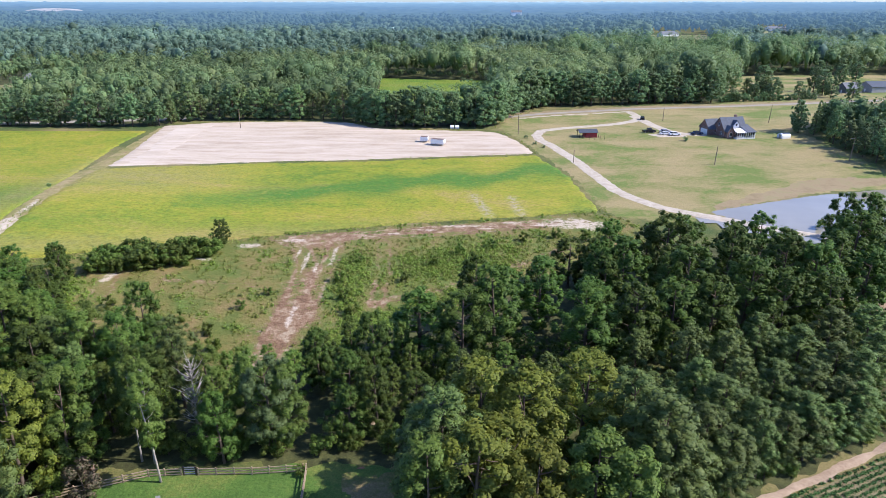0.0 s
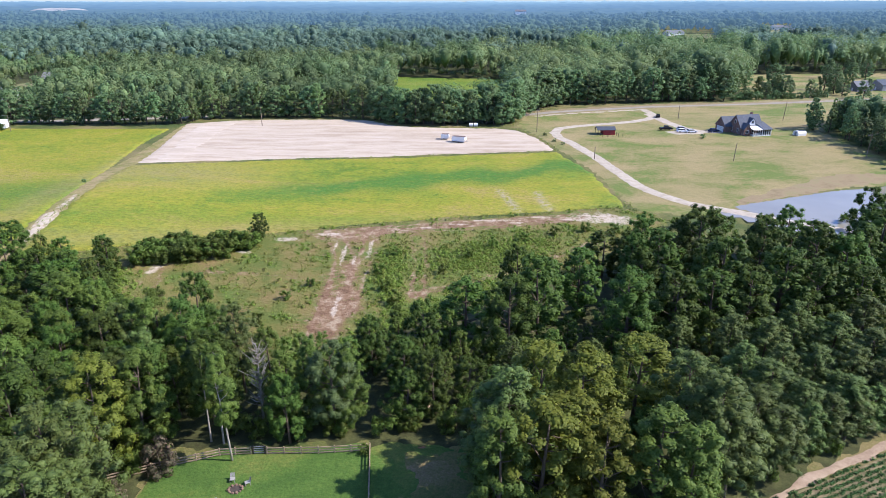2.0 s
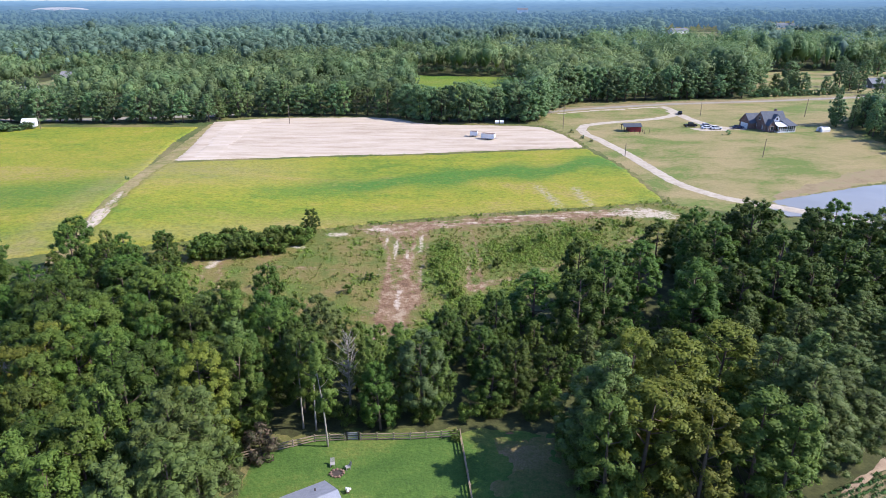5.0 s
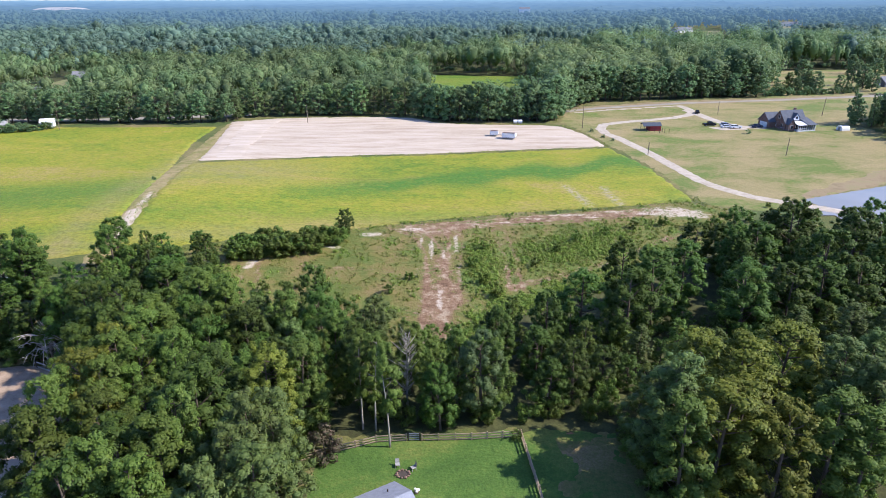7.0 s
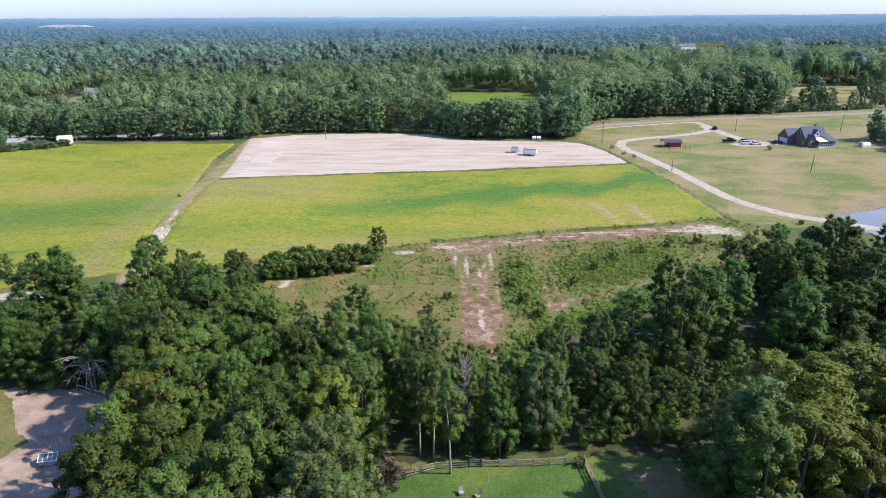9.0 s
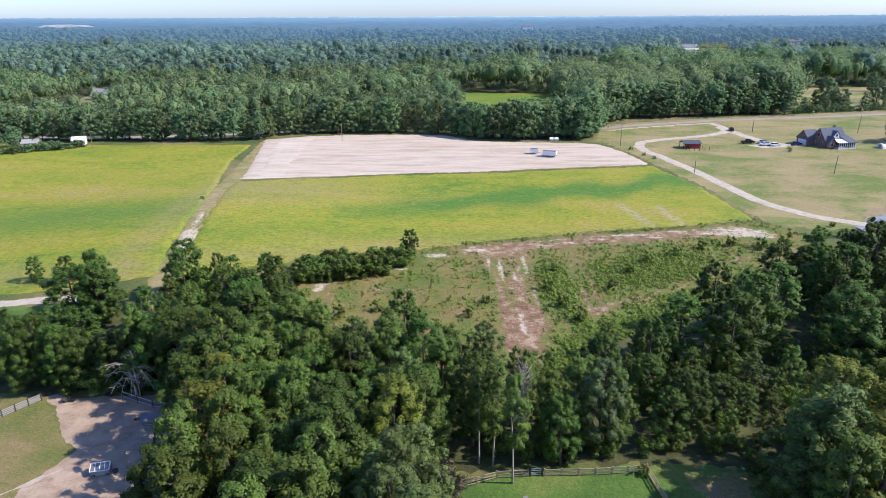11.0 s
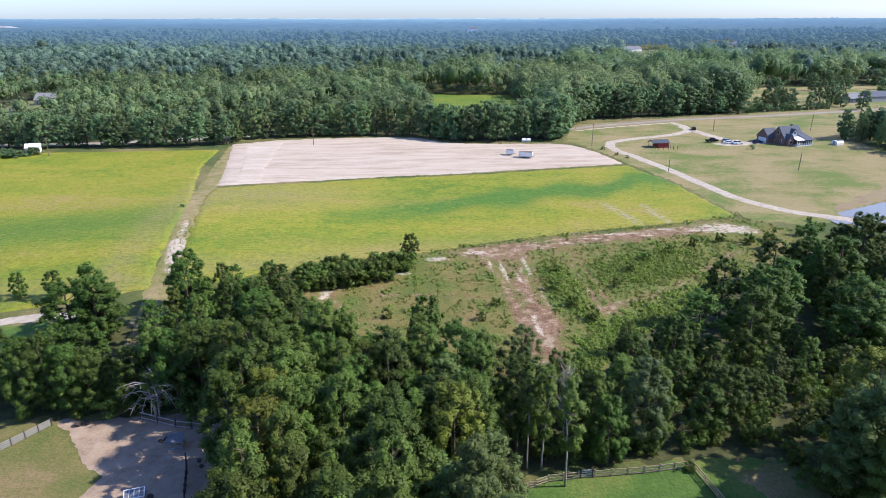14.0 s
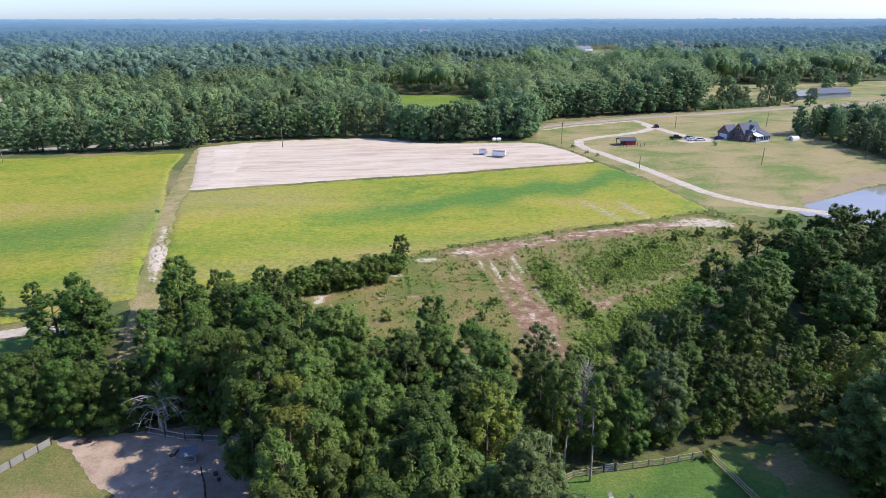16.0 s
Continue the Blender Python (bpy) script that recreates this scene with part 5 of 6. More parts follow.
for s in gable(0, 7.2, 0, 4.3, 2.2, 3.2, 0.35, 0.1):
    part("roof", s, DARK_TIN, shed)
pen = thing("wire_pen", 56.5, 259.2, 3, "small wire pen with thin posts beside the shed", "pen")
for x, y in ((0, 0), (2.2, 0), (4.4, 0), (6.6, 0), (6.6, 2.6), (0, 2.6), (8.6, 0.4)):
    part("post", box(x - 0.06, x + 0.06, y - 0.06, y + 0.06, -0.3, 1.7), DARK_WOOD, pen)
for z in (0.5, 1.0, 1.5):
    part("rail", box(0, 6.6, -0.025, 0.025, z - 0.02, z + 0.02), DARK_WOOD, pen)

# ---- white arched shed, barrels, trailers ----
hut = thing("arched_shed", 137.0, 261.0, 14, "white arched storage shed with dark roof", "shed")
hut.scale = (0.72, 0.8, 0.85)
arc = [(2.0 - 2.0 * math.cos(a), 1.0 + 1.5 * math.sin(a)) for a in np.linspace(0, math.pi, 11)]
part("body", prism([(0, -0.2)] + arc + [(4.0, -0.2)], 0, 5.5), WHITE, hut)
part("roof", prism([(p[0] * 1.02 - 0.04, p[1] + 0.06) for p in arc[3:]] + [(p[0] * 0.98 + 0.04, p[1] - 0.02) for p in arc[:2:-1]], 0.9, 5.54), DARK_TIN, hut)
part("door", box(-0.05, 0.0, 1.3, 2.7, 0, 1.9), GREY_WOOD, hut)


def trailer(x, y, turn, length, label):
    top = thing("cargo_trailer", x, y, turn, label, "trailer", "trailers on the sandy field", 0.3)
    h = 1.75 if length < 4 else 1.95
    part("body", as_x(prism([(0, 0.5), (length, 0.5), (length + 0.45, 1.1), (length + 0.3, h + 0.3), (0, h + 0.35)], -1.1, 1.1)), WHITE, top)
    part("roof", box(0.1, length + 0.2, -1.0, 1.0, h + 0.3, h + 0.4), BROWN_TIN, top)
    part("drawbar", box(length, length + 1.5, -0.06, 0.06, 0.45, 0.57), METALWORK, top)
    part("skirt", box(0.1, length, -1.13, 1.13, 0.38, 0.52), METALWORK, top)
    for x in ([length * 0.45] if length < 4 else [length * 0.4, length * 0.4 + 0.8]):
        for y in (-1.0, 1.0):
            wheel(top, 0, 0, 0.34)
            top.children[-1].matrix_basis = pose(x, y, 0) @ Matrix(((0, 1, 0, 0), (1, 0, 0, 0), (0, 0, 1, 0), (0, 0, 0, 1)))


trailer(-8.9, 255.4, -8, 2.7, "short white cargo trailer with a dull brown roof")
trailer(-4.4, 251.2, -22, 5.0, "long white cargo trailer with a dull brown roof")
for x in (4.0, 6.1):
    tank = thing("storage_tank", x, 281.3, 0, "white storage tank at the edge of the woods", "tank", "tanks by the woods")
    part("tank", prism([(0.75 * math.cos(a), 0.85 + 0.75 * math.sin(a)) for a in np.arange(14) * math.pi / 7], -0.85, 0.85), WHITE, tank)
    part("cradle", box(-0.6, 0.6, -0.5, 0.5, -0.2, 0.25), GREY_WOOD, tank)


def utility_pole(x, y, h, label, arm=0.0, lamp=False, lean=0.0):
    top = thing("utility_pole", x, y, 20, label, "pole", "wooden poles of the place")
    part("pole", tube([(0, 0, -0.5), (lean * 0.5, 0, h * 0.5), (lean, 0, h)], [0.15, 0.13, 0.1], 8), POLE_WOOD, top)
    if arm:
        part("crossarm", box(lean - arm, lean + arm, -0.06, 0.06, h - 0.7, h - 0.55), POLE_WOOD, top)
        for x in (-0.9, 0.9):
            part("insulator", box(lean + x * arm - 0.05, lean + x * arm + 0.05, -0.05, 0.05, h - 0.55, h - 0.38), METALWORK, top)
    if lamp:
        part("lamp_arm", box(lean - 1.5, lean, -0.05, 0.05, h - 0.5, h - 0.4), METALWORK, top)
        part("lamp_head", box(lean - 1.9, lean - 1.35, -0.16, 0.16, h - 0.55, h - 0.38), METALWORK, top)


utility_pole(46.0, 225.0, 4.6, "short leaning wooden post beside the driveway")
utility_pole(94.6, 222.1, 6.6, "wooden pole standing on the dry lawn", lean=0.4)
utility_pole(147.3, 295.1, 8.2, "wooden pole behind the lawn near the road", lean=0.6)
utility_pole(144.8, 227.5, 8.6, "wooden pole with a lamp arm near the woods", lamp=True, lean=0.5)
utility_pole(-87.8, 282, 8.5, "wooden utility pole at the sandy field's far edge")
utility_pole(31.3, 270, 9.5, "wooden utility pole where field and lawn meet", arm=0.9)
utility_pole(101, 300, 6.0, "thin pole beside the gravel driveway")
utility_pole(-191, 270, 7.5, "pole with a small lamp beside the far road", lamp=True)
utility_pole(-300, 420, 16, "tall pole rising among the far trees")

# ---- the back yard: rail fence, near house, fire pit ----
def rail_fence(points, label, wood, posts, height=1.25, rails=3, spacing=2.42, thick=0.05, group="fences of the yards"):
    x0, y0 = points[0]
    top = thing("rail_fence", x0, y0, 0, label, "fence", group)
    base = ground_z(x0, y0)
    for (ax, ay), (bx, by) in zip(points, points[1:]):
        n = max(1, round(math.hypot(bx - ax, by - ay) / spacing))
        spots = [(ax + (bx - ax) * k / n, ay + (by - ay) * k / n) for k in range(n + 1)]
        for i, (x, y) in enumerate(spots[:-1] if (bx, by) != points[-1] else spots):
            z = ground_z(x, y) - base
            part("post", box(x - x0 - 0.08, x - x0 + 0.08, y - y0 - 0.08, y - y0 + 0.08, z - 0.4, z + height + 0.08), posts, top)
        for (px0, py0), (px1, py1) in zip(spots, spots[1:]):
            za, zb = ground_z(px0, py0) - base, ground_z(px1, py1) - base
            for r in range(rails):
                q = height * (0.28 + 0.66 * r / max(1, rails - 1))
                d = Vector((px1 - px0, py1 - py0, 0)).normalized()
                s = Vector((-d.y, d.x, 0)) * thick
                a, b = Vector((px0 - x0, py0 - y0, za + q)), Vector((px1 - x0, py1 - y0, zb + q))
                c = [a - s, b - s, b + s, a + s]
                part("rail", slab([tuple(v) for v in c], 0.14), wood, top)
    return top


rail_fence([(-54, 62.2), (-46.4, 65.6), (-41.2, 67.6), (-38.4, 68.7), (-34.2, 69.0)], "weathered three-rail wooden fence round the yard", FENCE_WOOD, FENCE_WOOD)
gate = thing("yard_gate", -33.9, 69.05, 0, "grey wooden gate in the rail fence", "gate")
for x in (0.0, 1.6):
    part("post", box(x - 0.09, x + 0.09, -0.09, 0.09, -0.4, 1.5), DARK_WOOD, gate)
for z in (0.3, 0.65, 1.0, 1.3):
    part("board", box(0.1, 1.5, -0.03, 0.03, z - 0.08, z + 0.08), GREY_WOOD, gate)
rail_fence([(-32.0, 69.0), (-25, 69.15), (-18.4, 69.7)], "weathered three-rail wooden fence behind the lawn", FENCE_WOOD, FENCE_WOOD)
rail_fence([(-18.0, 69.8), (-17.7, 66.6), (-17.0, 58.5), (-16.2, 46)], "weathered rail fence along the side of the yard", FENCE_WOOD, FENCE_WOOD)
plant("shrub", -18.7, 69.1, 1.7, 0.75, label="small open shrub at the fence corner", group="garden shrubs")
plant("blossom", -45.0, 65.4, 5.2, 1.1, group="garden shrubs")
plant("blossom", -48.5, 60.0, 3.0, 1.0, group="garden shrubs")

near_house = thing("garden_house", -35.1, 58.1, 211, "house with a light grey shingle roof in the yard", "house")
part("wall", gabled_walls(0.4, 13, 0.4, 8.6, 2.5, 4.3), WHITE, near_house, "pale wall below the roof")
for s in gable(0.4, 13, 0.4, 8.6, 2.5, 4.3, 0.4, 0.12):
    part("roof", s, LIGHT_SHINGLE, near_house)
part("fascia", box(-0.03, 0.03, -0.02, 9.02, 2.1, 2.3), WHITE, near_house)
part("gutter", box(0, 13.4, -0.1, 0.0, 2.2, 2.34), WHITE, near_house)
part("vent_pipe", tube([(2.0, 2.2, 3.0), (2.0, 2.2, 3.75)], [0.09, 0.09], 8), DARK_WOOD, near_house)
fire = thing("fire_pit", -34.3, 62.1, 0, "ring of brown stones round a fire pit", "fire pit", lift=0.08)
for k in range(11):
    a = k * 2 * math.pi / 11
    v = ICO_V * np.array([0.26, 0.22, 0.2]) * (0.9 + 0.2 * math.sin(k * 2.3)) + np.array([0.85 * math.cos(a), 0.75 * math.sin(a), 0.1])
    part("stone", (v.tolist(), ICO_F.tolist()), STONE, fire)
part("ash", (np.array([[0.75 * math.cos(a), 0.65 * math.sin(a), 0.06] for a in np.arange(12) * math.pi / 6]).tolist(), [tuple(range(12))]), DARK_WOOD, fire)


def yard_chair(x, y, turn):
    top = thing("yard_chair", x, y, turn, "pale slatted garden chair beside the fire pit", "chair", "chairs round the fire pit", 0.08)
    part("seat", box(-0.3, 0.3, -0.3, 0.3, 0.38, 0.44), GREY_WOOD, top)
    for x in (-0.22, -0.075, 0.075, 0.22):
        part("back_slat", slab([(x - 0.06, 0.3, 0.4), (x + 0.06, 0.3, 0.4), (x + 0.06, 0.5, 1.0), (x - 0.06, 0.5, 1.0)], 0.04), GREY_WOOD, top)
    for x in (-0.28, 0.28):
        for y in (-0.28, 0.28):
            part("leg", box(x - 0.03, x + 0.03, y - 0.03, y + 0.03, -0.1, 0.38), GREY_WOOD, top)


yard_chair(-35.1, 63.6, 10)
yard_chair(-33.0, 63.0, -60)
pot = thing("flower_pot", -32.4, 58.6, 0, "round pot of white flowers on the lawn", "pot", lift=0.08)
part("pot", tube([(0, 0, 0), (0, 0, 0.3), (0, 0, 0.42)], [0.2, 0.3, 0.33], 10), STONE, pot)
part("flowers", (np.concatenate([ICO_V * 0.2 + np.array(c) for c in ((0, 0, 0.6), (0.25, 0.05, 0.52), (-0.2, 0.15, 0.55), (0.02, -0.24, 0.5))]).tolist(), np.concatenate([ICO_F + 12 * k for k in range(4)]).tolist()), WHITE, pot)

# ---- the paddock ----
rail_fence([(-126, 71), (-120, 76.4), (-114.4, 81.9), (-109.6, 87.6)], "grey board fence with dark posts beside the paddock", GREY_WOOD, DARK_WOOD, 1.3, 4, 1.75, 0.03)
rail_fence([(-97, 88.3), (-91, 85.6), (-86, 84.4), (-80, 83.5)], "thin pale rail fence in the trees' shade", GREY_WOOD, DARK_WOOD, 1.3, 2, 3.0, 0.04)
rail_fence([(-87.4, 77.6), (-86.6, 75), (-85.6, 70)], "dark post fence inside the paddock", DARK_WOOD, DARK_WOOD, 1.4, 3, 1.3, 0.04)
stall = thing("animal_shelter", -90.4, 80.0, 8, "small open wooden shelter with a tin roof", "shelter", lift=0.05)
stall.scale = (0.8, 0.8, 0.95)
for x, y, h in ((0, 0, 1.5), (2.3, 0, 1.5), (0, 1.9, 1.95), (2.3, 1.9, 1.95)):
    part("post", box(x - 0.06, x + 0.06, y - 0.06, y + 0.06, -0.4, h), GREY_WOOD, stall)
part("roof", slab([(-0.3, -0.35, 1.55), (2.6, -0.35, 1.55), (2.6, 2.1, 1.95), (-0.3, 2.1, 1.95)], 0.06), TIN, stall)
part("back_wall", box(0, 2.3, 1.9, 1.95, 0.0, 1.9), GREY_WOOD, stall)
part("side_wall", box(2.27, 2.32, 0, 1.9, 0.0, 1.4), GREY_WOOD, stall)
part("floor", box(0, 2.3, 0, 1.9, -0.1, 0.06), GREY_WOOD, stall)
for z in (0.45, 0.8):
    part("front_rail", box(0, 2.3, -0.03, 0.03, z, z + 0.08), GREY_WOOD, stall)
coop = thing("chicken_coop", -92.8, 69.6, 12, "low coop with a white framed window panel roof", "coop", lift=0.05)
part("body", box(0, 2.3, 0, 1.5, 0.1, 0.9), GREY_WOOD, coop)
part("panel_frame", slab([(-0.1, -0.15, 0.95), (2.4, -0.15, 0.95), (2.4, 1.0, 1.55), (-0.1, 1.0, 1.55)], 0.08), WHITE, coop, "white framed window panel")
for k in range(4):
    x = 0.02 + 0.59 * k
    part("pane", slab([(x, -0.08, 1.0), (x + 0.5, -0.08, 1.0), (x + 0.5, 0.9, 1.51), (x, 0.9, 1.51)], 0.03), TIN, coop)
part("back_panel", slab([(-0.1, 1.0, 1.55), (2.4, 1.0, 1.55), (2.4, 1.7, 0.9), (-0.1, 1.7, 0.9)], 0.06), BLUE_PAINT, coop)
for x in (0.3, 2.0):
    wheel(coop, 0, 0, 0.2, 0.12)
    coop.children[-1].matrix_basis = pose(x, -0.08, -0.05) @ Matrix(((0, 1, 0, 0), (1, 0, 0, 0), (0, 0, 1, 0), (0, 0, 0, 1)))
tarp = thing("tarpaulin", -84.8, 81.3, 0, "crumpled blue tarpaulin on the paddock ground", "tarpaulin", lift=0.08)
part("sheet", (np.array([[x * 0.5, y * 0.4, 0.12 + 0.12 * math.sin(x * 2.1 + y) * math.cos(y * 1.7)] for y in range(5) for x in range(6)]).tolist(), [(a, a + 1, a + 7, a + 6) for a in [r * 6 + c for r in range(4) for c in range(5)]]), BLUE_PAINT, tarp)
for i, (x, y, s) in enumerate(((-105.6, 87.2, 0.55), (-104.4, 87.5, 0.5), (-92.3, 82.3, 0.3), (-85.6, 77.4, 0.35), (-85.0, 76.2, 0.3), (-84.3, 78.4, 0.35), (-90.0, 70.6, 0.4))):
    junk = thing("feed_tub", x, y, 30 * i, "dark round feed tub on the paddock sand", "tub", "tubs in the paddock", 0.05)
    part("tub", tube([(0, 0, 0), (0, 0, s * 0.7), (0, 0, s)], [s * 0.7, s * 0.95, s], 10), DARK_WOOD, junk)
log_pile = thing("fallen_logs", -92.0, 82.0, 70, "two grey logs leaning by the shelter", "logs", lift=0.05)
part("log", tube([(0, 0, 0.15), (1.8, 0.1, 0.2)], [0.13, 0.1], 7), DARK_WOOD, log_pile)
part("log", tube([(0.3, -0.8, 0.14), (1.6, -0.7, 0.16)], [0.12, 0.1], 7), DARK_WOOD, log_pile)

# tall trees east of the paddock and low boughs along its north side
for kind, x, y, h, w in (("broad", -79.0, 78.5, 17.5, 1.1), ("broad", -79.5, 72.5, 16.5, 1.1), ("broad", -78.0, 83.5, 19, 1.05), ("tall", -82.0, 86.2, 17, 1.0), ("broad", -87.5, 90.2, 15, 1.1), ("broad", -97.5, 90.6, 11, 1.15), ("broad", -107.6, 91.2, 12, 1.1), ("shrub", -101.5, 89.6, 4.0, 1.3), ("shrub", -105.5, 89.8, 3.6, 1.3), ("shrub", -88.5, 87.3, 3.2, 1.3)):
    plant(kind, x, y, h, w)
snag = thing("fallen_dead_tree", -94.6, 88.4, 0, "bleached dead tree top with bare branches over the paddock", "dead tree")
snag_rng = random.Random(41)
part("trunk", tube([(0, 0, -0.2), (-0.2, -0.1, 3.0), (-0.5, -0.5, 6.2)], [0.26, 0.2, 0.13], 7), DEAD_WOOD, snag)
for k in range(17):
    a = radians(-178 + 200 * k / 17 + snag_rng.uniform(-8, 8))
    reach, z = snag_rng.uniform(2.6, 5.2), 3.2 + 3.0 * snag_rng.random()
    dx, dy = math.cos(a), 0.75 * math.sin(a)
    tip = z - snag_rng.uniform(-1.6, 2.8)
    part("branch", tube([(-0.3, -0.2, z), (dx * reach * 0.45, dy * reach * 0.45, z + 0.7), (dx * reach * 0.8, dy * reach * 0.8, (z + tip) / 2 + 0.5), (dx * reach, dy * reach, tip)], [0.12, 0.085, 0.055, 0.02], 5), DEAD_WOOD, snag)
    for u in (0.55, 0.8):
        b = a + snag_rng.choice((-0.7, 0.7))
        bx, by, bz = dx * reach * u, dy * reach * u, z + 0.6 * (1 - u) + (tip - z) * u * 0.6
        part("twig", tube([(bx, by, bz), (bx + 0.7 * math.cos(b), by + 0.6 * math.sin(b), bz + 0.25), (bx + 1.4 * math.cos(b), by + 1.1 * math.sin(b), bz - 0.2)], [0.055, 0.035, 0.015], 4), DEAD_WOOD, snag)

# ---- row crop by the near corner ----
rows_dir = Vector((0.912, 0.41, 0))
across = Vector((0.41, -0.912, 0))
crop_rng = np.random.default_rng(17)
crop_c = []
for r in range(20):
    for k in range(190):
        p = Vector((41.4, 64.9, 0)) + across * (r * 0.85 + 0.85) + rows_dir * (k * 0.42 - 16)
        if crop_rng.uniform() > 0.08 + (0.3 if r < 1 else 0):
            crop_c.append((p.x + crop_rng.uniform(-0.1, 0.1), p.y + crop_rng.uniform(-0.1, 0.1), ground_z(p.x, p.y) + 0.2))
crop_r = crop_rng.uniform(0.26, 0.40, len(crop_c))
me = crown_mesh("crop_rows", (leaves(crop_c, crop_r, 16, 0.14, crop_rng, 0.6, 0.8, 0.0, 0.6), cores(crop_c, crop_r, crop_rng, 0.8, 0.5)), ROWCROP)
tagged(new("crop_rows", me), "young dark green crop growing in rows", "crop", kind="stuff")
patch("crop_soil", [(28, 57.8), (41.8, 64.0), (70, 76.6), (110, 94), (120, 70), (60, 30), (30, 40)], CROP_SOIL, "sandy soil between the crop rows", rise=0.06, cell=1.0, ragged=0.2, seed=29)

# ---- weeds and shrubs on the cleared ground ----
weed_rng = np.random.default_rng(8)
spots = scatter(-100, 55, 86, 172, 1.05, 51, lambda x, y: inside_by(x, y, CLEARING) > -1)
thick = 0.5 * wobble(spots[:, 0], spots[:, 1], 14, 21) + 0.5 - 1.6 * np.clip(dirt(spots[:, 0], spots[:, 1]) - 0.25, 0, 1)
lushness = np.exp(-((spots[:, 0] - 4) / 17) ** 2 - ((spots[:, 1] - 138 - 0.35 * (spots[:, 0] - 4)) / 10) ** 2) + 0.8 * np.exp(-((spots[:, 0] + 20) / 4) ** 2 - ((spots[:, 1] - 132) / 16) ** 2)
take = weed_rng.uniform(size=len(spots)) < np.clip(step(thick, 0.15, 0.7) * 0.7 + lushness * 1.3, 0.05, 1) * (sandy(spots[:, 0], spots[:, 1]) < 0.3) * (dirt(spots[:, 0], spots[:, 1]) < 0.75)
size = (0.26 + 0.4 * weed_rng.uniform(size=len(spots)) ** 2 + 0.2 * np.clip(lushness, 0, 1) * weed_rng.uniform(0.4, 1.2, len(spots)))[take]
spots = spots[take]
C = np.stack([spots[:, 0], spots[:, 1], terrain(spots[:, 0], spots[:, 1]) + 0.45 * size], 1)
me = crown_mesh("weeds", (leaves(C, size, 24, 0.15, weed_rng, 0.4, 0.8, 0.0, 0.7), cores(C, size, weed_rng, 0.6, 0.35)), WEEDS)
tagged(new("weeds", me), "rank green weeds and low brush on cleared ground", "weeds", kind="stuff")
spots = scatter(-100, 60, 86, 172, 0.8, 55, lambda x, y: (inside_by(x, y, CLEARING) > -3) & (dirt(x, y) < 0.42) & (sandy(x, y) < 0.2))
lushness = greenness(spots[:, 0], spots[:, 1])
take = weed_rng.uniform(size=len(spots)) < np.where(lushness > 0.5, 1.2, 0.9) * lushness
spots = spots[take]
size = (0.36 + 0.42 * weed_rng.uniform(size=len(spots)) ** 2) * (0.55 + 0.45 * np.clip(lushness[take], 0, 1))
C = np.stack([spots[:, 0], spots[:, 1], terrain(spots[:, 0], spots[:, 1]) + 0.55 * size], 1)
me = crown_mesh("brush", (leaves(C, size, 28, 0.17, weed_rng, 0.5, 0.9, 0.0, 0.8), cores(C, size, weed_rng, 0.8, 0.45)), BRUSH)
tagged(new("brush", me), "waist-high fresh green brush on the cleared ground", "brush", kind="stuff")
edge_spots = np.concatenate([scatter(-110, 50, 128, 176, 1.3, 52, lambda x, y: (np.abs(inside_by(x, y, SOY_MAIN) + 1.2) < 1.4)), scatter(-60, 50, 200, 312, 1.6, 53, lambda x, y: (np.abs(inside_by(x, y, SAND_FIELD) + 1.0) < 1.0)), scatter(20, 60, 284, 330, 1.8, 54, lambda x, y: (y > woods_front(x) - 7) & (y < woods_front(x)))])
es = weed_rng.uniform(0.2, 0.55, len(edge_spots))
C = np.stack([edge_spots[:, 0], edge_spots[:, 1], terrain(edge_spots[:, 0], edge_spots[:, 1]) + 0.4 * es], 1)
me = crown_mesh("margin_weeds", (leaves(C, es, 14, 0.15, weed_rng, 0.4, 0.8, 0.0, 0.7), cores(C, es, weed_rng, 0.6, 0.35)), WEEDS)
tagged(new("margin_weeds", me), "tall grass and weeds along field margins", "weeds", kind="stuff")
shrub_rng = random.Random(77)
for k in range(62):
    u = 0.22 + 0.78 * shrub_rng.random()
    plant("shrub", -84 + 30 * u + shrub_rng.uniform(-1, 1), 133.5 + 8.5 * u + shrub_rng.uniform(-6.0, 2.4), shrub_rng.uniform(2.4, 5.0), 1.35)
for x, y, h in ((-59, 118, 2.2), (-66, 116, 2.6), (-50, 110, 3.0), (-40, 116, 2.2), (-36, 122, 2.0), (-22, 128, 2.6), (-20, 120, 2.8), (-19, 138, 2.2), (-18, 114, 3.2), (4, 142, 3.0), (12, 146, 2.6), (-2, 136, 2.8), (20, 150, 2.4), (-8, 128, 2.6), (-66, 104, 3.2), (-57, 104, 2.8), (28, 152, 3.0), (35, 150, 3.4), (42, 152, 3.6), (38, 146, 4), (-40, 100, 3.4), (-43, 106, 2.6), (52, 155, 3.0), (60, 158, 2.6), (96.8, 257.7, 2.0), (-189, 288, 5), (36, 252, 1.4), (38.5, 247, 1.2), (33.5, 262, 1.5), (-116.4, 186, 1.3), (62, 166, 1.6)):
    plant("shrub", x, y, h)

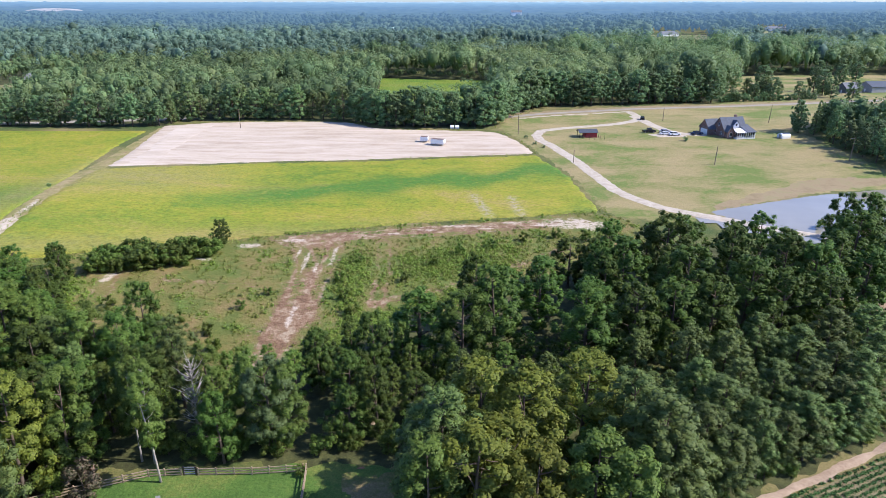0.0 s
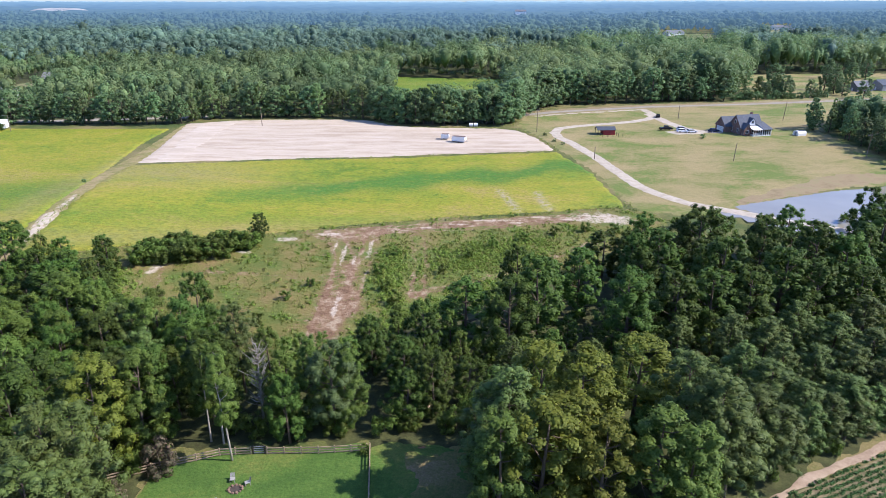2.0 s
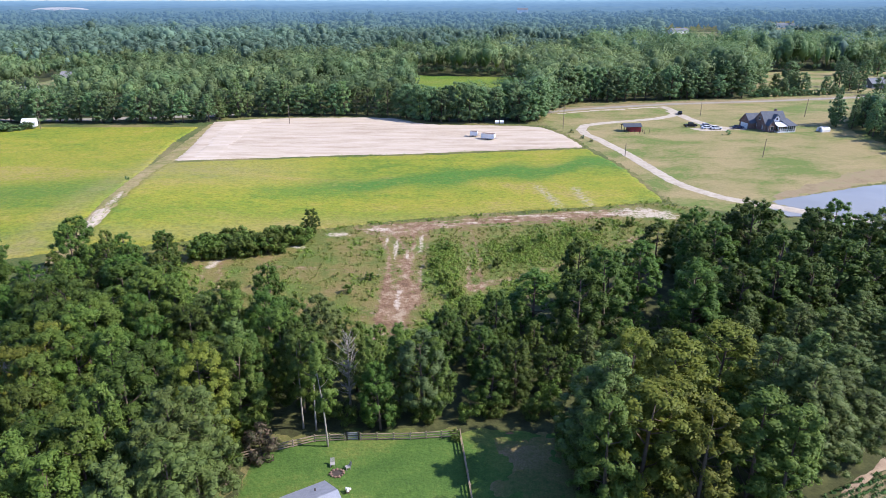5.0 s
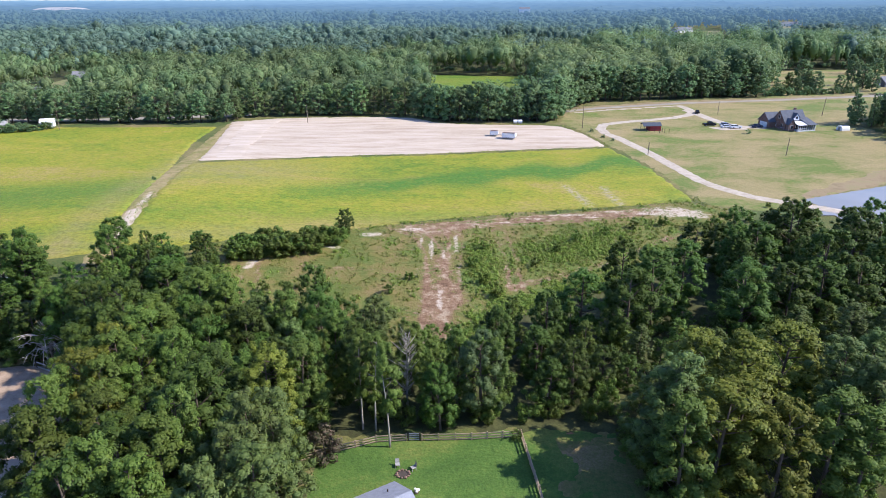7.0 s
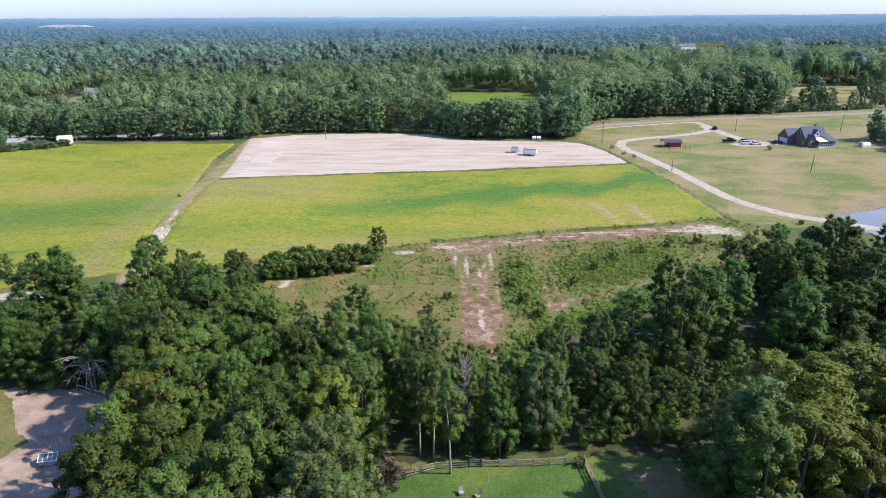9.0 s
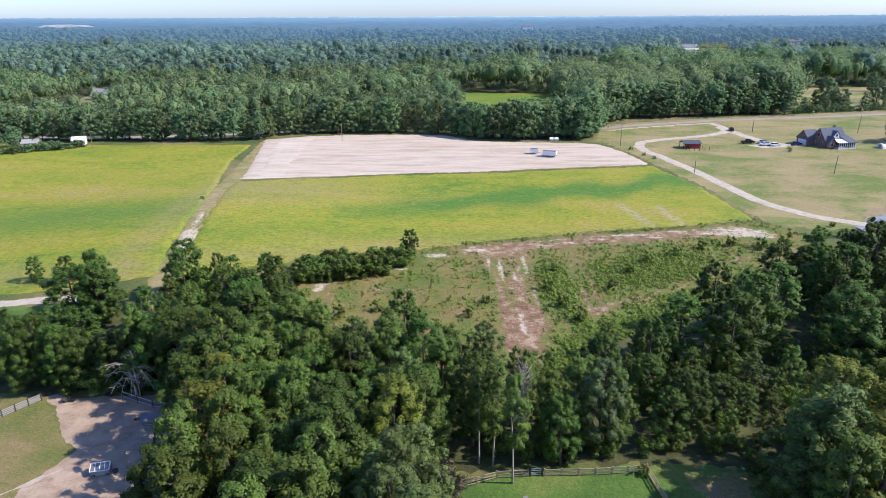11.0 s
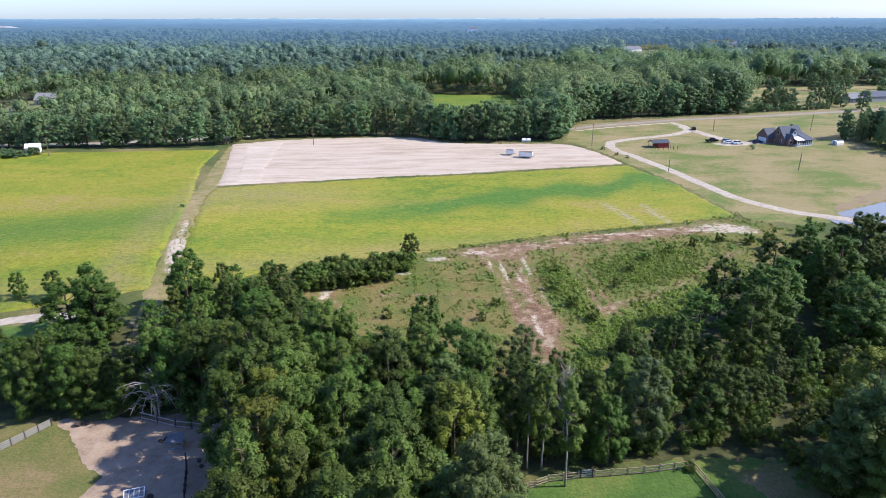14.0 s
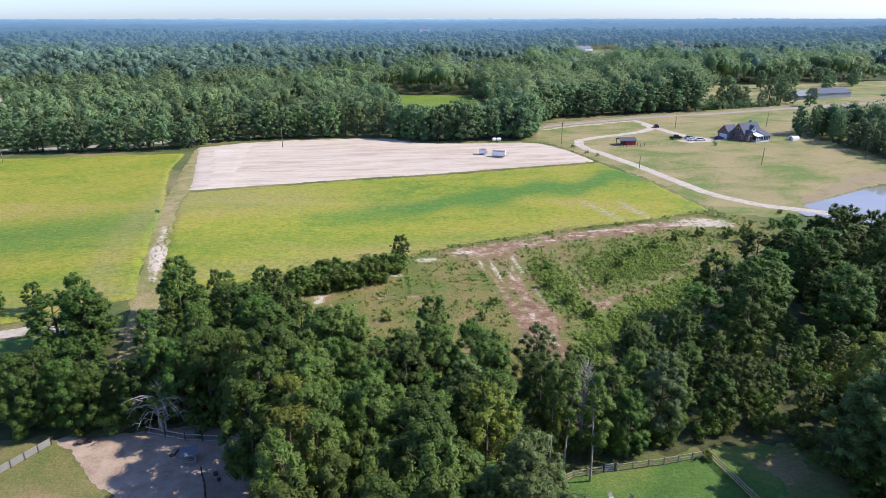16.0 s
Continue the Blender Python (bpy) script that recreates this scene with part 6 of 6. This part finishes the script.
# ---- the eastern woods, the homes beyond the road, far houses ----
east = random.Random(31)
for k in range(44):
    for _ in range(30):
        x, y = east.uniform(146, 178), east.uniform(192, 296)
        if 0.8 < float(inside_by(x, y, EAST_WOODS)) < 12 and all((x - a) ** 2 + (y - b) ** 2 > 14 for a, b, _ in PLANTED[-100:]):
            plant(east.choice(["pine", "broad", "pine", "tall"]), x, y, east.uniform(10, 13.5), 0.95, group="trees of the eastern woods")
            break
pe = scatter(150, 290, 190, 300, 5.5, 61, lambda x, y: inside_by(x, y, EAST_WOODS) > 11)
woods("eastern_woods", pe, tree_height(pe, 9, 12.5, 0.2), 14, 0.55, WOODS, "dense woods east of the lawn", 62, 0.30)
plant("broad", 149.5, 275.5, 13.5, 0.85, label="dense dark tree standing at the corner of the woods", group="trees of the eastern woods")
for x, y, h in ((100, 166, 5), (106, 158, 12), (104, 154, 9), (116, 160, 10), (122, 156, 9)):
    plant("broad" if h > 6 else "shrub", x - 2, y - 8, h)
patch("lawn", HOMES, DRY_LAWN, "dry grass round the houses beyond the road", rise=0.25, cell=4.0, ragged=2.0, seed=30, slope=0.05)
for k in range(36):
    x, y = east.uniform(160, 420), east.uniform(372, 500)
    if float(inside_by(x, y, HOMES)) > 3 and not (226 < x < 275 and y < 420):
        plant("broad", x, y, east.uniform(10, 16), 1.2, group="trees round the houses")
for k in range(16):
    plant(east.choice(["broad", "broad", "tall"]), east.uniform(158, 226), east.uniform(364, 392), east.uniform(6, 13), 1.2, group="trees round the houses")
for x, y in ((201.5, 369), (204, 370), (207, 369)):
    plant("conifer", x, y, 6.5, group="evergreens by the road")
for k in range(26):
    plant("shrub", 152 + k * 2.0 + east.uniform(-1, 1), 358 + k * 0.42 + east.uniform(-1, 1.5), east.uniform(2.2, 6.0), 1.1, group="hedge beyond the road")


def far_house(x, y, turn, w, d, eave, ridge, wall_mat, roof_mat, label):
    top = thing("house", x, y, turn, label, "house", "houses in the distance")
    body = part("wall", gabled_walls(0, w, 0, d, eave, ridge), wall_mat, top)
    for s in gable(0, w, 0, d, eave, ridge):
        part("roof", s, roof_mat, top)
    for k in range(max(2, int(w / 3.5)) if w < 22 else 0):
        xx = w * (k + 0.5) / max(2, int(w / 3.5))
        window(body, xx - 0.5, xx + 0.5, -0.05, 0.0, 0.9, 2.1, "x")
    part("door", box(-0.06, 0, d * 0.4, d * 0.4 + 1.0, 0, 2.05), WHITE, top)


far_house(239, 393, 12, 11, 8, 3.0, 6.0, TIN, DARK_TIN, "grey metal-sided house with dark roof beyond the road")
far_house(256, 396, 10, 30, 12, 3.6, 6.2, GREY_WOOD, DARK_TIN, "long low barn with grey metal roof")
far_house(-255, 362, 10, 9, 6, 3.6, 6.4, WHITE, TIN, "small white house with grey roof among far trees")
far_house(-274, 436, -10, 12, 8, 3.4, 7.2, GRAVEL, GREY_WOOD, "tan house with pale roof among far trees")
far_house(-203, 277, 15, 5, 4, 2.2, 3.4, WHITE, WHITE, "low white shed beside the far road")
far_house(-221, 271, 15, 6, 5, 2.2, 3.4, WHITE, GREY_WOOD, "small pale outbuilding beside the far road")
for k in range(16):
    plant("shrub", -226 + 1.9 * k + east.uniform(-1, 1), 259 + 0.75 * k + east.uniform(-1, 1), east.uniform(2.6, 4.6), 1.5, group="hedge by the far road")
for x, y, h in ((-232, 268, 11), (-226, 274, 9), (-186, 290, 7)):
    plant("broad", x, y, h, 1.4, group="trees by the far road")
for x, y, h in ((-210, 272, 3.5), (-207, 271, 3.8), (-213, 271, 3.2), (-198, 273, 3.5), (-217, 275, 4), (-203, 270, 3)):
    plant("shrub", x, y, h, 1.3, group="hedge by the far road")
far_house(338, 1050, 20, 30, 14, 4, 8, WHITE, TIN, "pale farm building in a far clearing")
far_house(590, 1240, 0, 40, 18, 5, 8, WHITE, TIN, "large white building in a far clearing")
far_house(168, 1700, 0, 26, 14, 24, 28, WHITE, TIN, "tall pale building rising from the far woods")
